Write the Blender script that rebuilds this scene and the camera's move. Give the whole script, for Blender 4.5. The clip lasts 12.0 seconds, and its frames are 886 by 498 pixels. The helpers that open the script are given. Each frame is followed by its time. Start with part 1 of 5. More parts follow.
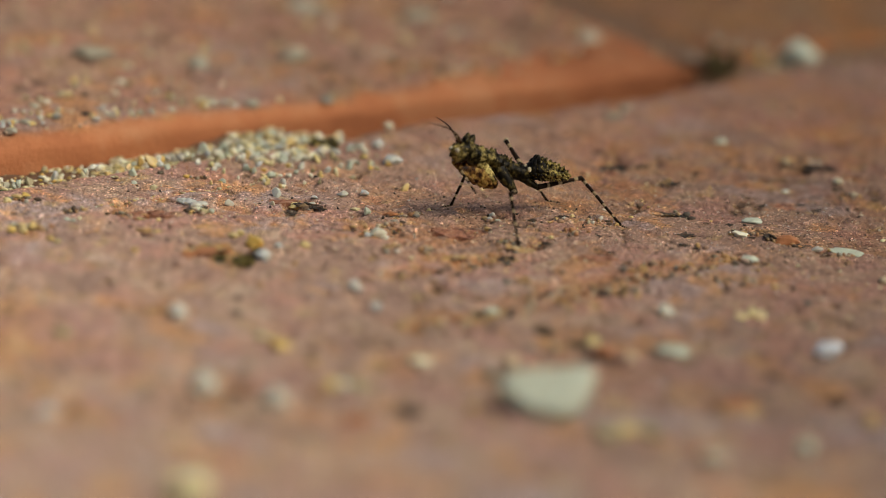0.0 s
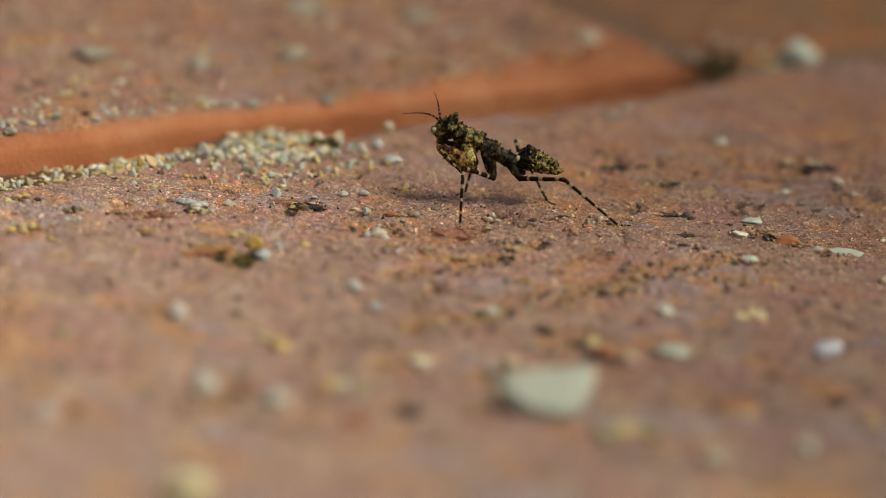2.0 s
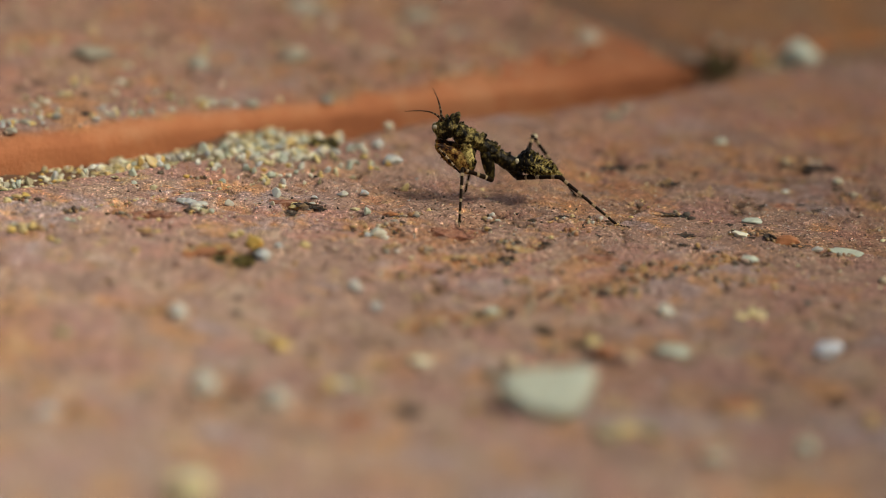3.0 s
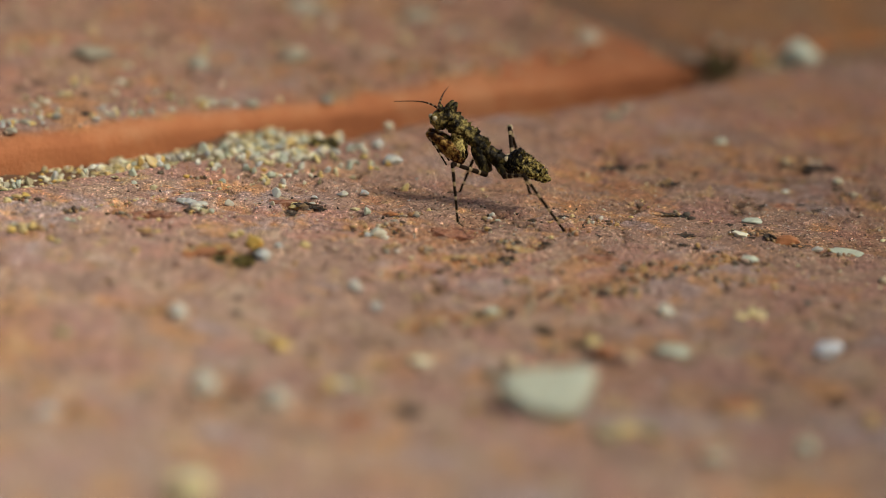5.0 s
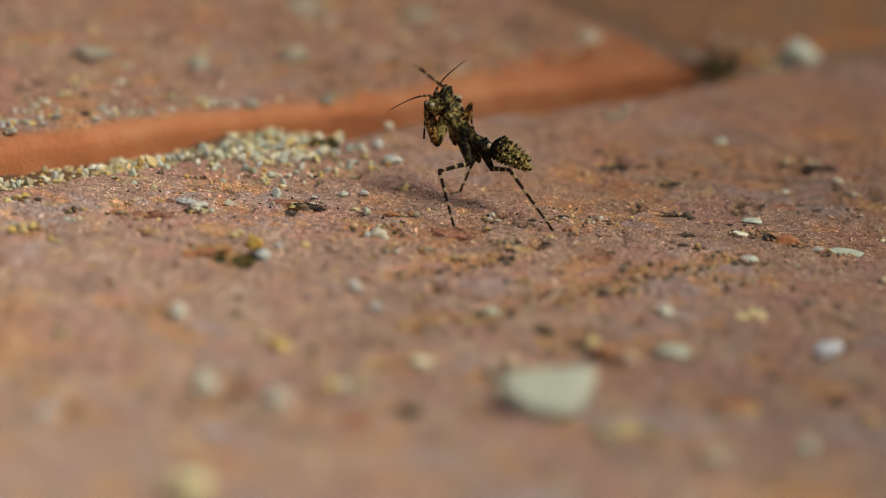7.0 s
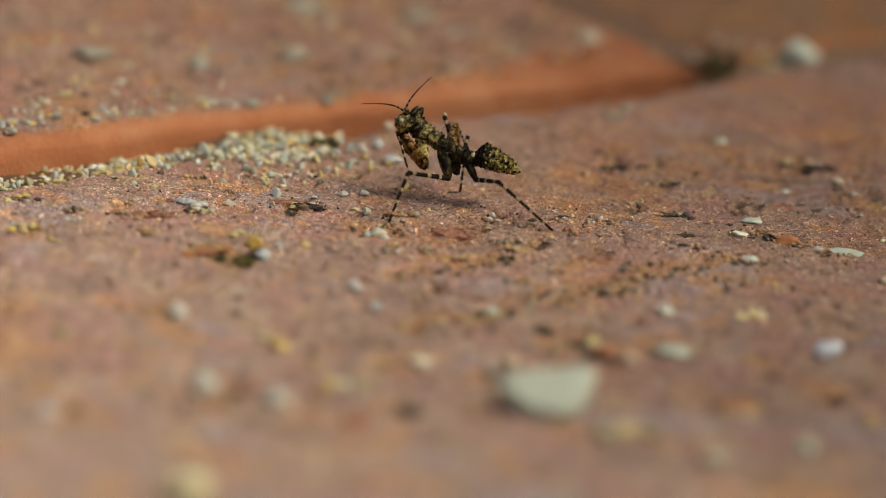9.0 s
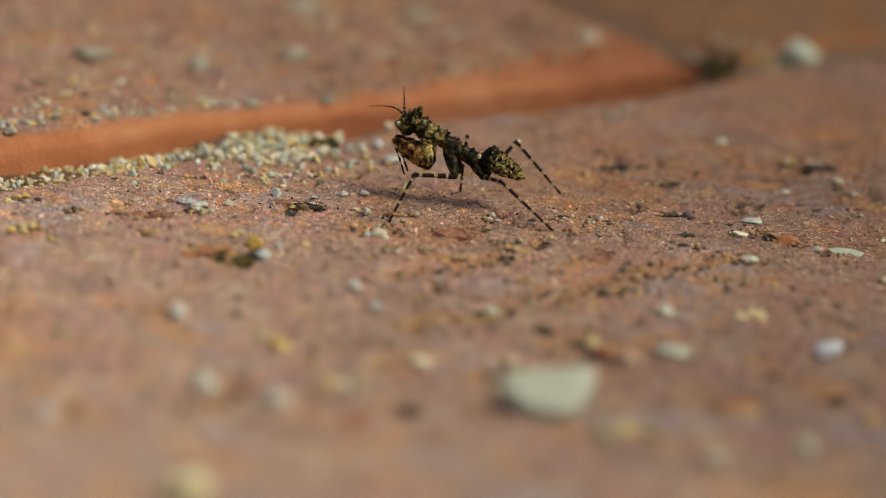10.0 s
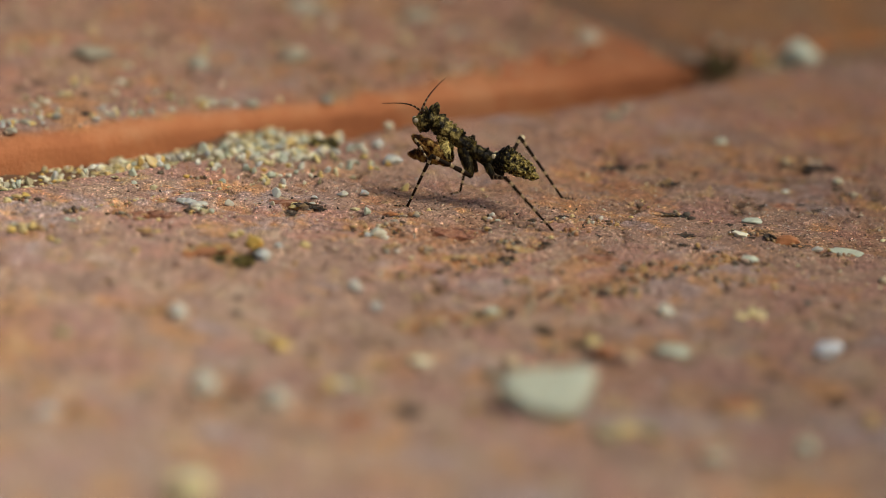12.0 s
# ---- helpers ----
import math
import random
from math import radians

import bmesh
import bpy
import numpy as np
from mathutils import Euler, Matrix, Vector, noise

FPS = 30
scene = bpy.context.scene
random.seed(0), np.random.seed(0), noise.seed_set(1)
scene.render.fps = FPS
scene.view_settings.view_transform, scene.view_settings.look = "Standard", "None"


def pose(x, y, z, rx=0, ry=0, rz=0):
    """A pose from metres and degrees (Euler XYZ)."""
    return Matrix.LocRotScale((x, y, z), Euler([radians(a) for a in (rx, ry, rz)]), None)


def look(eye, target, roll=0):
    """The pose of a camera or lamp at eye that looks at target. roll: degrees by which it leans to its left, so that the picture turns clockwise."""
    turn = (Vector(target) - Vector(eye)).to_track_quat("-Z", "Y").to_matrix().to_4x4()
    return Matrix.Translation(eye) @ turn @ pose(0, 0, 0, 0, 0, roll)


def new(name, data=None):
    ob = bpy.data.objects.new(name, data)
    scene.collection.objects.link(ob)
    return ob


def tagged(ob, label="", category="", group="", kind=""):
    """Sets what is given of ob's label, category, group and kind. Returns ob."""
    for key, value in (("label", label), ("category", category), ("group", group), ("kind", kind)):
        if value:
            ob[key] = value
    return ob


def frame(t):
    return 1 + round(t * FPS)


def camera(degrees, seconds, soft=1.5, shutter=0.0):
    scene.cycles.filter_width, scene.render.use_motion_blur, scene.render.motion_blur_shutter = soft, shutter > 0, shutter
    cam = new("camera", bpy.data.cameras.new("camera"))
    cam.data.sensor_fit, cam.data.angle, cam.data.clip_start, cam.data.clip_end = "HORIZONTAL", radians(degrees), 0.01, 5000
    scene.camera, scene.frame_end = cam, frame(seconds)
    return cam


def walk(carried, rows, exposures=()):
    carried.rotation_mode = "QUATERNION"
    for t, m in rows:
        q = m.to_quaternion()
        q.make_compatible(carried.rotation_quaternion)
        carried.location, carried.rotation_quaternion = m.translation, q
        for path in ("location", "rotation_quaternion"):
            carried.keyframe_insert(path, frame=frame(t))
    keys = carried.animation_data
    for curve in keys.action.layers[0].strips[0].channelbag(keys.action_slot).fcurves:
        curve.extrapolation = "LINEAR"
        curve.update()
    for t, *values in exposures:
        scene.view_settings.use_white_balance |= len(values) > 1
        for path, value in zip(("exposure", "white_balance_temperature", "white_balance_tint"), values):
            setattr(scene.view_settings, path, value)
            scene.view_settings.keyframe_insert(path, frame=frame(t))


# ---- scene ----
MM = 0.001
cam = camera(14.0, 12.0, soft=0.9, shutter=0.5)
cam.data.dof.use_dof = True
cam.data.dof.focus_distance = 0.3099
cam.data.dof.aperture_fstop = 13.0
EYE = (0.0, -0.285, 0.285 * math.tan(radians(18)))
STAND = look(EYE, (0.0, 0.0, 0.0), 3.9)
walk(cam, [(0.0, STAND), (12.0, STAND)], exposures=[(0.0, 0.0), (12.0, 0.0)])

# ---- daylight: hazy sun from the right, a little behind the camera ----
SUN_UP, SUN_WAY = radians(53), (0.9, -0.43)
sun_dir = Vector((SUN_WAY[0] * math.cos(SUN_UP), SUN_WAY[1] * math.cos(SUN_UP), math.sin(SUN_UP))).normalized()
world = bpy.data.worlds.new("sky")
scene.world = world
world.use_nodes = True
wn = world.node_tree.nodes
sky = wn.new("ShaderNodeTexSky")
sky.sky_type = "NISHITA"
sky.sun_disc = False
sky.air_density, sky.dust_density, sky.ozone_density = 0.8, 6.0, 0.4
sky.sun_elevation = SUN_UP
sky.sun_rotation = math.atan2(sun_dir.x, sun_dir.y)
world.node_tree.links.new(sky.outputs[0], wn["Background"].inputs[0])
wn["Background"].inputs[1].default_value = 0.083
sun_data = bpy.data.lights.new("sun", "SUN")
sun_data.energy, sun_data.angle, sun_data.color = 1.53, radians(20.0), (1.0, 0.935, 0.80)
sun = new("sun", sun_data)
sun.matrix_world = look(sun_dir * 3, (0, 0, 0))


# ---- materials ----
def material(name):
    m = bpy.data.materials.new(name)
    m.use_nodes = True
    return m, m.node_tree.nodes, m.node_tree.links, m.node_tree.nodes["Principled BSDF"]


def ramp(nodes, stops, mode="LINEAR"):
    r = nodes.new("ShaderNodeValToRGB")
    r.color_ramp.interpolation = mode
    while len(r.color_ramp.elements) < len(stops):
        r.color_ramp.elements.new(0.5)
    for e, (p, c) in zip(r.color_ramp.elements, stops):
        e.position = p
        e.color = (*c, 1) if len(c) == 3 else c
    return r


def grain(nodes, links, coord, scale, detail=4.0, rough=0.55, kind="noise"):
    n = nodes.new("ShaderNodeTexNoise" if kind == "noise" else "ShaderNodeTexVoronoi")
    n.inputs["Scale"].default_value = scale
    if kind == "noise":
        n.inputs["Detail"].default_value = detail
        n.inputs["Roughness"].default_value = rough
    links.new(coord, n.inputs["Vector"])
    return n


def blend(nodes, links, fac, a, b, mode="MIX"):
    mix = nodes.new("ShaderNodeMix")
    mix.data_type = "RGBA"
    mix.blend_type = mode
    for sock, v in ((mix.inputs["Factor"], fac), (mix.inputs["A"], a), (mix.inputs["B"], b)):
        if isinstance(v, (int, float)):
            sock.default_value = v
        elif isinstance(v, tuple):
            sock.default_value = (*v, 1)
        else:
            links.new(v, sock)
    return mix.outputs["Result"]


def bumped(nodes, links, shader, height, strength, distance):
    b = nodes.new("ShaderNodeBump")
    b.inputs["Strength"].default_value = strength
    b.inputs["Distance"].default_value = distance
    links.new(height, b.inputs["Height"])
    links.new(b.outputs[0], shader.inputs["Normal"])


def brick_material():
    """Fired clay: a dull mauve skin in plates, orange and ochre where the skin is lost, dark grime in the pores; smooth orange clay on cut sides."""
    m, n, l, bsdf = material("fired_clay")
    co = n.new("ShaderNodeTexCoord").outputs["Object"]

    def attribute(name):
        a = n.new("ShaderNodeAttribute")
        a.attribute_name = name
        return a

    def mask(scale, detail, rough, lo, hi, top):
        t = grain(n, l, co, scale, detail, rough)
        r = ramp(n, [(lo, (0, 0, 0)), (hi, (top, top, top))])
        l.new(t.outputs[0], r.inputs[0])
        return r.outputs[0]

    def tint_of(scale, detail, rough, stops):
        t = grain(n, l, co, scale, detail, rough)
        r = ramp(n, stops)
        l.new(t.outputs[0], r.inputs[0])
        return r.outputs[0]

    chip, cut, tone_falloff, dirt = attribute("chip"), attribute("cut"), attribute("tone_and_falloff"), attribute("dirt")
    skin = tint_of(170, 6, 0.6, [(0.34, (0.32, 0.184, 0.149)), (0.44, (0.40, 0.230, 0.181)), (0.55, (0.455, 0.266, 0.204)), (0.66, (0.52, 0.335, 0.25))])
    core = tint_of(520, 6, 0.65, [(0.3, (0.38, 0.14, 0.055)), (0.5, (0.56, 0.225, 0.085)), (0.7, (0.62, 0.40, 0.16))])
    col = blend(n, l, mask(70, 5, 0.6, 0.53, 0.6, 0.85), skin, (0.43, 0.29, 0.28))
    col = blend(n, l, mask(98, 5, 0.6, 0.52, 0.58, 0.85), col, (0.45, 0.232, 0.194))
    col = blend(n, l, mask(210, 6, 0.62, 0.54, 0.62, 0.6), col, (0.50, 0.235, 0.175))
    col = blend(n, l, mask(128, 8, 0.66, 0.55, 0.61, 0.66), col, (0.62, 0.28, 0.11))
    col = blend(n, l, mask(310, 8, 0.7, 0.57, 0.63, 0.5), col, (0.60, 0.38, 0.16))
    col = blend(n, l, chip.outputs["Fac"], col, core)
    col = blend(n, l, mask(380, 8, 0.7, 0.6, 0.67, 0.6), col, (0.22, 0.12, 0.085))
    lodged = blend(n, l, 1.0, dirt.outputs["Fac"], mask(700, 5, 0.7, 0.42, 0.58, 0.95), "MULTIPLY")
    col = blend(n, l, lodged, col, tint_of(1500, 3, 0.6, [(0.4, (0.08, 0.045, 0.025)), (0.56, (0.2, 0.1, 0.05)), (0.64, (0.6, 0.36, 0.13))]))
    col = blend(n, l, mask(900, 8, 0.78, 0.595, 0.65, 0.9), col, (0.12, 0.07, 0.045))
    col = blend(n, l, mask(1300, 7, 0.75, 0.61, 0.66, 0.85), col, (0.72, 0.58, 0.42))
    warp = blend(n, l, 0.0012, co, grain(n, l, co, 900, 3).outputs["Color"])
    for scale, channel, amount in ((3400, 0, 0.4), (6500, 1, 0.75), (13000, 2, 0.8)):
        cell = grain(n, l, warp, scale, kind="voronoi")
        sep = n.new("ShaderNodeSeparateColor")
        l.new(cell.outputs["Color"], sep.inputs[0])
        mineral = ramp(n, [(0.0, (0.25, 0.22, 0.2)), (0.12, (0.62, 0.56, 0.54)), (0.2, (0.98, 0.98, 1.0)), (0.55, (1.08, 1.06, 1.05)), (0.7, (1.12, 1.10, 1.04)), (0.8, (1.2, 1.08, 0.9)), (0.9, (1.35, 1.37, 1.4)), (1.0, (2.9, 2.9, 2.8))])
        l.new(sep.outputs[channel], mineral.inputs[0])
        col = blend(n, l, amount, col, mineral.outputs[0], "MULTIPLY")
    clay = tint_of(160, 5, 0.6, [(0.3, (0.57, 0.19, 0.085)), (0.5, (0.70, 0.248, 0.112)), (0.7, (0.79, 0.35, 0.185))])
    col = blend(n, l, cut.outputs["Fac"], col, clay)
    # brick tone, with the falloff of light painted in
    col = blend(n, l, 1.0, col, tone_falloff.outputs["Color"], "MULTIPLY")
    l.new(col, bsdf.inputs["Base Color"])
    bsdf.inputs["Roughness"].default_value = 0.85
    bsdf.inputs["Specular IOR Level"].default_value = 0.25
    h = grain(n, l, co, 1900, 3, 0.6)
    bumped(n, l, bsdf, h.outputs[0], 0.7, 0.0002)
    return m


def sand_material(name, stops, rough, clear=0.0):
    """Mineral grains whose tint changes from grain to grain."""
    m, n, l, bsdf = material(name)
    isl = n.new("ShaderNodeNewGeometry").outputs["Random Per Island"]
    info = n.new("ShaderNodeObjectInfo").outputs["Random"]
    add = n.new("ShaderNodeMath")
    add.operation = "ADD"
    l.new(isl, add.inputs[0])
    l.new(info, add.inputs[1])
    fr = n.new("ShaderNodeMath")
    fr.operation = "FRACT"
    l.new(add.outputs[0], fr.inputs[0])
    r = ramp(n, stops)
    l.new(fr.outputs[0], r.inputs[0])
    co = n.new("ShaderNodeNewGeometry").outputs["Position"]
    v = grain(n, l, co, 1800, 4)
    vr = ramp(n, [(0.35, (0.7, 0.66, 0.6)), (0.6, (1, 1, 1))])
    l.new(v.outputs[0], vr.inputs[0])
    l.new(blend(n, l, 0.6, r.outputs[0], vr.outputs[0], "MULTIPLY"), bsdf.inputs["Base Color"])
    bsdf.inputs["Roughness"].default_value = rough
    bsdf.inputs["Subsurface Weight"].default_value = clear
    bsdf.inputs["Subsurface Radius"].default_value = (0.0004, 0.0003, 0.0002)
    bsdf.inputs["Subsurface Scale"].default_value = 0.5
    bumped(n, l, bsdf, v.outputs[0], 0.4, 0.0001)
    return m


def insect_material(name, dark, mid, pale, scale, lo, hi, zones=((0.0, 0.0),), rough=0.42):
    """Mottled cuticle: dark ground with ochre and cream specks; zones are places along the piece (mm) and how much paler it is there."""
    m, n, l, bsdf = material(name)
    co = n.new("ShaderNodeTexCoord").outputs["Object"]
    a = grain(n, l, co, scale, 5, 0.65)
    x = n.new("ShaderNodeSeparateXYZ")
    l.new(co, x.inputs[0])
    place = n.new("ShaderNodeMapRange")
    place.inputs["From Max"].default_value = 5.0 * MM
    l.new(x.outputs[0], place.inputs["Value"])
    bias = ramp(n, [(z / 5.0, (0.5 + b,) * 3) for z, b in zones])
    l.new(place.outputs[0], bias.inputs[0])
    add = n.new("ShaderNodeMath")
    l.new(a.outputs[0], add.inputs[0])
    l.new(bias.outputs[0], add.inputs[1])
    off = n.new("ShaderNodeMath")
    off.operation = "SUBTRACT"
    off.inputs[1].default_value = 0.5
    l.new(add.outputs[0], off.inputs[0])
    r = ramp(n, [(lo - 0.07, dark), (lo, mid), (hi, pale)])
    l.new(off.outputs[0], r.inputs[0])
    b = grain(n, l, co, scale * 2.6, 2, 0.6)
    br = ramp(n, [(0.38, (0.35, 0.33, 0.3)), (0.6, (1.1, 1.1, 1.1))])
    l.new(b.outputs[0], br.inputs[0])
    l.new(blend(n, l, 0.9, r.outputs[0], br.outputs[0], "MULTIPLY"), bsdf.inputs["Base Color"])
    bsdf.inputs["Roughness"].default_value = rough
    bsdf.inputs["Specular IOR Level"].default_value = 0.12
    bumped(n, l, bsdf, b.outputs[0], 0.6, 0.00010)
    return m


def banded_material(name, dark, pale, bands):
    """Leg cuticle ringed with cream: bands are the edges of the rings along the leg, from 0 to 1."""
    m, n, l, bsdf = material(name)
    co = n.new("ShaderNodeTexCoord").outputs["Generated"]
    x = n.new("ShaderNodeSeparateXYZ")
    l.new(co, x.inputs[0])
    stops = [(0.0, dark)]
    for i, b in enumerate(bands):
        stops.append((b, pale if i % 2 == 0 else dark))
    r = ramp(n, stops, "CONSTANT")
    l.new(x.outputs[0], r.inputs[0])
    oc = n.new("ShaderNodeTexCoord").outputs["Object"]
    v = grain(n, l, oc, 4000, 4)
    vr = ramp(n, [(0.35, (0.5, 0.47, 0.42)), (0.6, (1, 1, 1))])
    l.new(v.outputs[0], vr.inputs[0])
    l.new(blend(n, l, 0.8, r.outputs[0], vr.outputs[0], "MULTIPLY"), bsdf.inputs["Base Color"])
    bsdf.inputs["Roughness"].default_value = 0.65
    bsdf.inputs["Specular IOR Level"].default_value = 0.1
    return m


CLAY = brick_material()
SAND = sand_material("joint_sand", [(0.0, (0.62, 0.52, 0.22)), (0.2, (0.76, 0.71, 0.42)), (0.42, (0.25, 0.21, 0.1)), (0.5, (0.72, 0.65, 0.34)), (0.68, (0.74, 0.5, 0.1)), (0.78, (0.8, 0.77, 0.52)), (1.0, (0.84, 0.84, 0.68))], 0.4, 0.25)
QUARTZ = sand_material("quartz", [(0.0, (0.62, 0.59, 0.42)), (0.5, (0.60, 0.61, 0.50)), (1.0, (0.50, 0.54, 0.52))], 0.3, 0.4)
AMBER = sand_material("amber_sand", [(0.0, (0.72, 0.48, 0.1)), (0.5, (0.74, 0.62, 0.28)), (1.0, (0.6, 0.42, 0.15))], 0.35, 0.2)
GRIT = sand_material("dark_grit", [(0.0, (0.016, 0.012, 0.008)), (0.4, (0.035, 0.025, 0.014)), (0.75, (0.06, 0.04, 0.02)), (0.92, (0.11, 0.065, 0.03)), (1.0, (0.38, 0.25, 0.1))], 0.7)
DUST = sand_material("clay_crumb", [(0.0, (0.42, 0.2, 0.085)), (0.22, (0.34, 0.2, 0.14)), (0.45, (0.38, 0.24, 0.17)), (0.58, (0.52, 0.31, 0.09)), (0.66, (0.10, 0.065, 0.04)), (0.74, (0.34, 0.22, 0.16)), (0.88, (0.55, 0.46, 0.32)), (1.0, (0.66, 0.62, 0.52))], 0.8)
SOIL = sand_material("joint_soil", [(0.0, (0.13, 0.07, 0.035)), (1.0, (0.17, 0.095, 0.045))], 0.9)
MOSS = sand_material("moss", [(0.0, (0.02, 0.018, 0.008)), (0.45, (0.06, 0.05, 0.014)), (0.75, (0.14, 0.12, 0.03)), (1.0, (0.34, 0.27, 0.06))], 0.8)
CHIPPED = sand_material("chipped_clay", [(0.0, (0.33, 0.13, 0.05)), (0.5, (0.42, 0.17, 0.06)), (1.0, (0.28, 0.14, 0.08))], 0.85)
SKIN, _n, _l, _b = material("brick_skin")
_co = _n.new("ShaderNodeNewGeometry").outputs["Position"]
_t = grain(_n, _l, _co, 1500, 4, 0.7)
_r = ramp(_n, [(0.36, (0.06, 0.03, 0.018)), (0.45, (0.24, 0.10, 0.055)), (0.56, (0.36, 0.16, 0.085)), (0.66, (0.46, 0.29, 0.17))])
_l.new(_t.outputs[0], _r.inputs[0])
_l.new(_r.outputs[0], _b.inputs["Base Color"])
_b.inputs["Roughness"].default_value = 0.85
bumped(_n, _l, _b, _t.outputs[0], 0.8, 0.0003)
RUBBLE = sand_material("rubble", [(0.0, (0.05, 0.036, 0.022)), (0.18, (0.12, 0.08, 0.045)), (0.3, (0.44, 0.21, 0.085)), (0.5, (0.54, 0.37, 0.13)), (0.68, (0.36, 0.22, 0.16)), (0.82, (0.5, 0.44, 0.28)), (0.9, (0.07, 0.06, 0.04)), (1.0, (0.62, 0.6, 0.48))], 0.75)
DULL = sand_material("dull_pebble", [(0.0, (0.32, 0.29, 0.2)), (0.5, (0.42, 0.40, 0.29)), (1.0, (0.30, 0.30, 0.25))], 0.6)
YELLOW = sand_material("straw_stone", [(0.0, (0.74, 0.68, 0.34)), (1.0, (0.80, 0.74, 0.42))], 0.5, 0.2)
BISCUIT = sand_material("biscuit_stone", [(0.0, (0.50, 0.36, 0.21)), (1.0, (0.56, 0.44, 0.28))], 0.6)
MILKY = sand_material("milky_quartz", [(0.0, (0.60, 0.67, 0.70)), (1.0, (0.66, 0.72, 0.74))], 0.35, 0.3)
RUST = sand_material("ochre_crumb", [(0.0, (0.50, 0.24, 0.08)), (0.3, (0.56, 0.34, 0.12)), (0.55, (0.60, 0.48, 0.18)), (0.7, (0.46, 0.22, 0.08)), (0.85, (0.60, 0.55, 0.34)), (1.0, (0.10, 0.08, 0.03))], 0.8)
SHELL = sand_material("pale_stone", [(0.0, (0.47, 0.53, 0.40)), (1.0, (0.54, 0.60, 0.47))], 0.45, 0.2)
CUTICLE = insect_material("cuticle", (0.005, 0.004, 0.0013), (0.022, 0.017, 0.0045), (0.17, 0.13, 0.035), 1700, 0.51, 0.70, ((0.0, -0.02), (1.6, -0.01), (3.0, 0.02), (4.0, 0.04)))
LOBES = insect_material("lobed_cuticle", (0.004, 0.003, 0.001), (0.10, 0.075, 0.014), (0.56, 0.45, 0.14), 3300, 0.48, 0.60, ((0.0, -0.18), (0.9, -0.14), (1.5, -0.06), (2.2, -0.02), (4.0, 0.0)))
COLLAR = insect_material("pronotum_cuticle", (0.006, 0.005, 0.0015), (0.07, 0.055, 0.014), (0.46, 0.38, 0.13), 1500, 0.49, 0.66, ((0.0, -0.06), (0.4, 0.05), (1.2, 0.04), (1.8, -0.04), (2.8, -0.06)))
HEADED = insect_material("head_cuticle", (0.006, 0.005, 0.0015), (0.05, 0.038, 0.010), (0.38, 0.30, 0.09), 1800, 0.51, 0.68, ((0.0, -0.02), (1.2, -0.01), (1.7, 0.06)))
PADDLE = insect_material("foreleg_cuticle", (0.014, 0.005, 0.0015), (0.14, 0.056, 0.011), (0.45, 0.30, 0.075), 2200, 0.48, 0.65, ((0.0, -0.07), (0.6, 0.03), (1.4, 0.04), (1.8, -0.06), (2.3, 0.03), (3.4, -0.07)))
PALE_COXA = insect_material("fore_coxa_cuticle", (0.014, 0.010, 0.003), (0.22, 0.165, 0.04), (0.62, 0.52, 0.18), 2400, 0.46, 0.58, ((0.0, -0.06), (0.7, 0.03), (1.7, 0.05), (2.2, -0.14)))
CREAM = insect_material("cream_spot", (0.35, 0.28, 0.13), (0.60, 0.51, 0.28), (0.72, 0.64, 0.42), 1500, 0.4, 0.6)
DARKC, PALEC = (0.015, 0.0085, 0.0035), (0.38, 0.29, 0.16)
FEMUR_M = banded_material("ringed_femur", DARKC, PALEC, (0.2, 0.26, 0.45, 0.54, 0.82, 0.9))
TIBIA_M = banded_material("ringed_tibia", DARKC, PALEC, (0.08, 0.14, 0.31, 0.38, 0.56, 0.62, 0.79, 0.84))
TARSUS_M = banded_material("ringed_tarsus", DARKC, PALEC, (0.12, 0.25, 0.38, 0.5, 0.62, 0.72))
FEELER_M = banded_material("ringed_feeler", (0.035, 0.014, 0.006), (0.2, 0.15, 0.09), (0.06, 0.1, 0.16, 0.2, 0.26, 0.3))
EYE_M, _n, _l, _b = material("eye")
_b.inputs["Base Color"].default_value = (0.36, 0.33, 0.23, 1)
_b.inputs["Roughness"].default_value = 0.25


# ---- helpers for shapes ----
def part(name, bm, mat, parent, label=""):
    me = bpy.data.meshes.new(name)
    bm.to_mesh(me)
    bm.free()
    return link_part(name, me, mat, parent, label)


def link_part(name, me, mat, parent, label=""):
    if mat and not me.materials:
        me.materials.append(mat)
    ob = new(name, me)
    if parent is not None:
        ob.parent = parent
    return tagged(ob, label=label)


def smooth(me):
    me.polygons.foreach_set("use_smooth", [True] * len(me.polygons))
    return me


def lattice(px, py, seed):
    """Hashed values between 0 and 1 on a whole-number lattice."""
    h = (px.astype(np.int64) * 374761393 + py.astype(np.int64) * 668265263 + seed * 1442695041) & 0xFFFFFFFF
    h = ((h ^ (h >> 13)) * 1274126177) & 0xFFFFFFFF
    return ((h ^ (h >> 16)) & 0xFFFF) / 65535.0


def relief(x, y, size, seed):
    """Smooth value noise from -1 to 1 with bumps of the given size."""
    u, v = x / size, y / size
    iu, iv = np.floor(u), np.floor(v)
    fu, fv = u - iu, v - iv
    fu, fv = fu * fu * (3 - 2 * fu), fv * fv * (3 - 2 * fv)
    a, b = lattice(iu, iv, seed), lattice(iu + 1, iv, seed)
    c, d = lattice(iu, iv + 1, seed), lattice(iu + 1, iv + 1, seed)
    return 2 * ((a * (1 - fu) + b * fu) * (1 - fv) + (c * (1 - fu) + d * fu) * fv) - 1


def step(a, b, x):
    t = np.clip((x - a) / (b - a), 0, 1)
    return t * t * (3 - 2 * t)


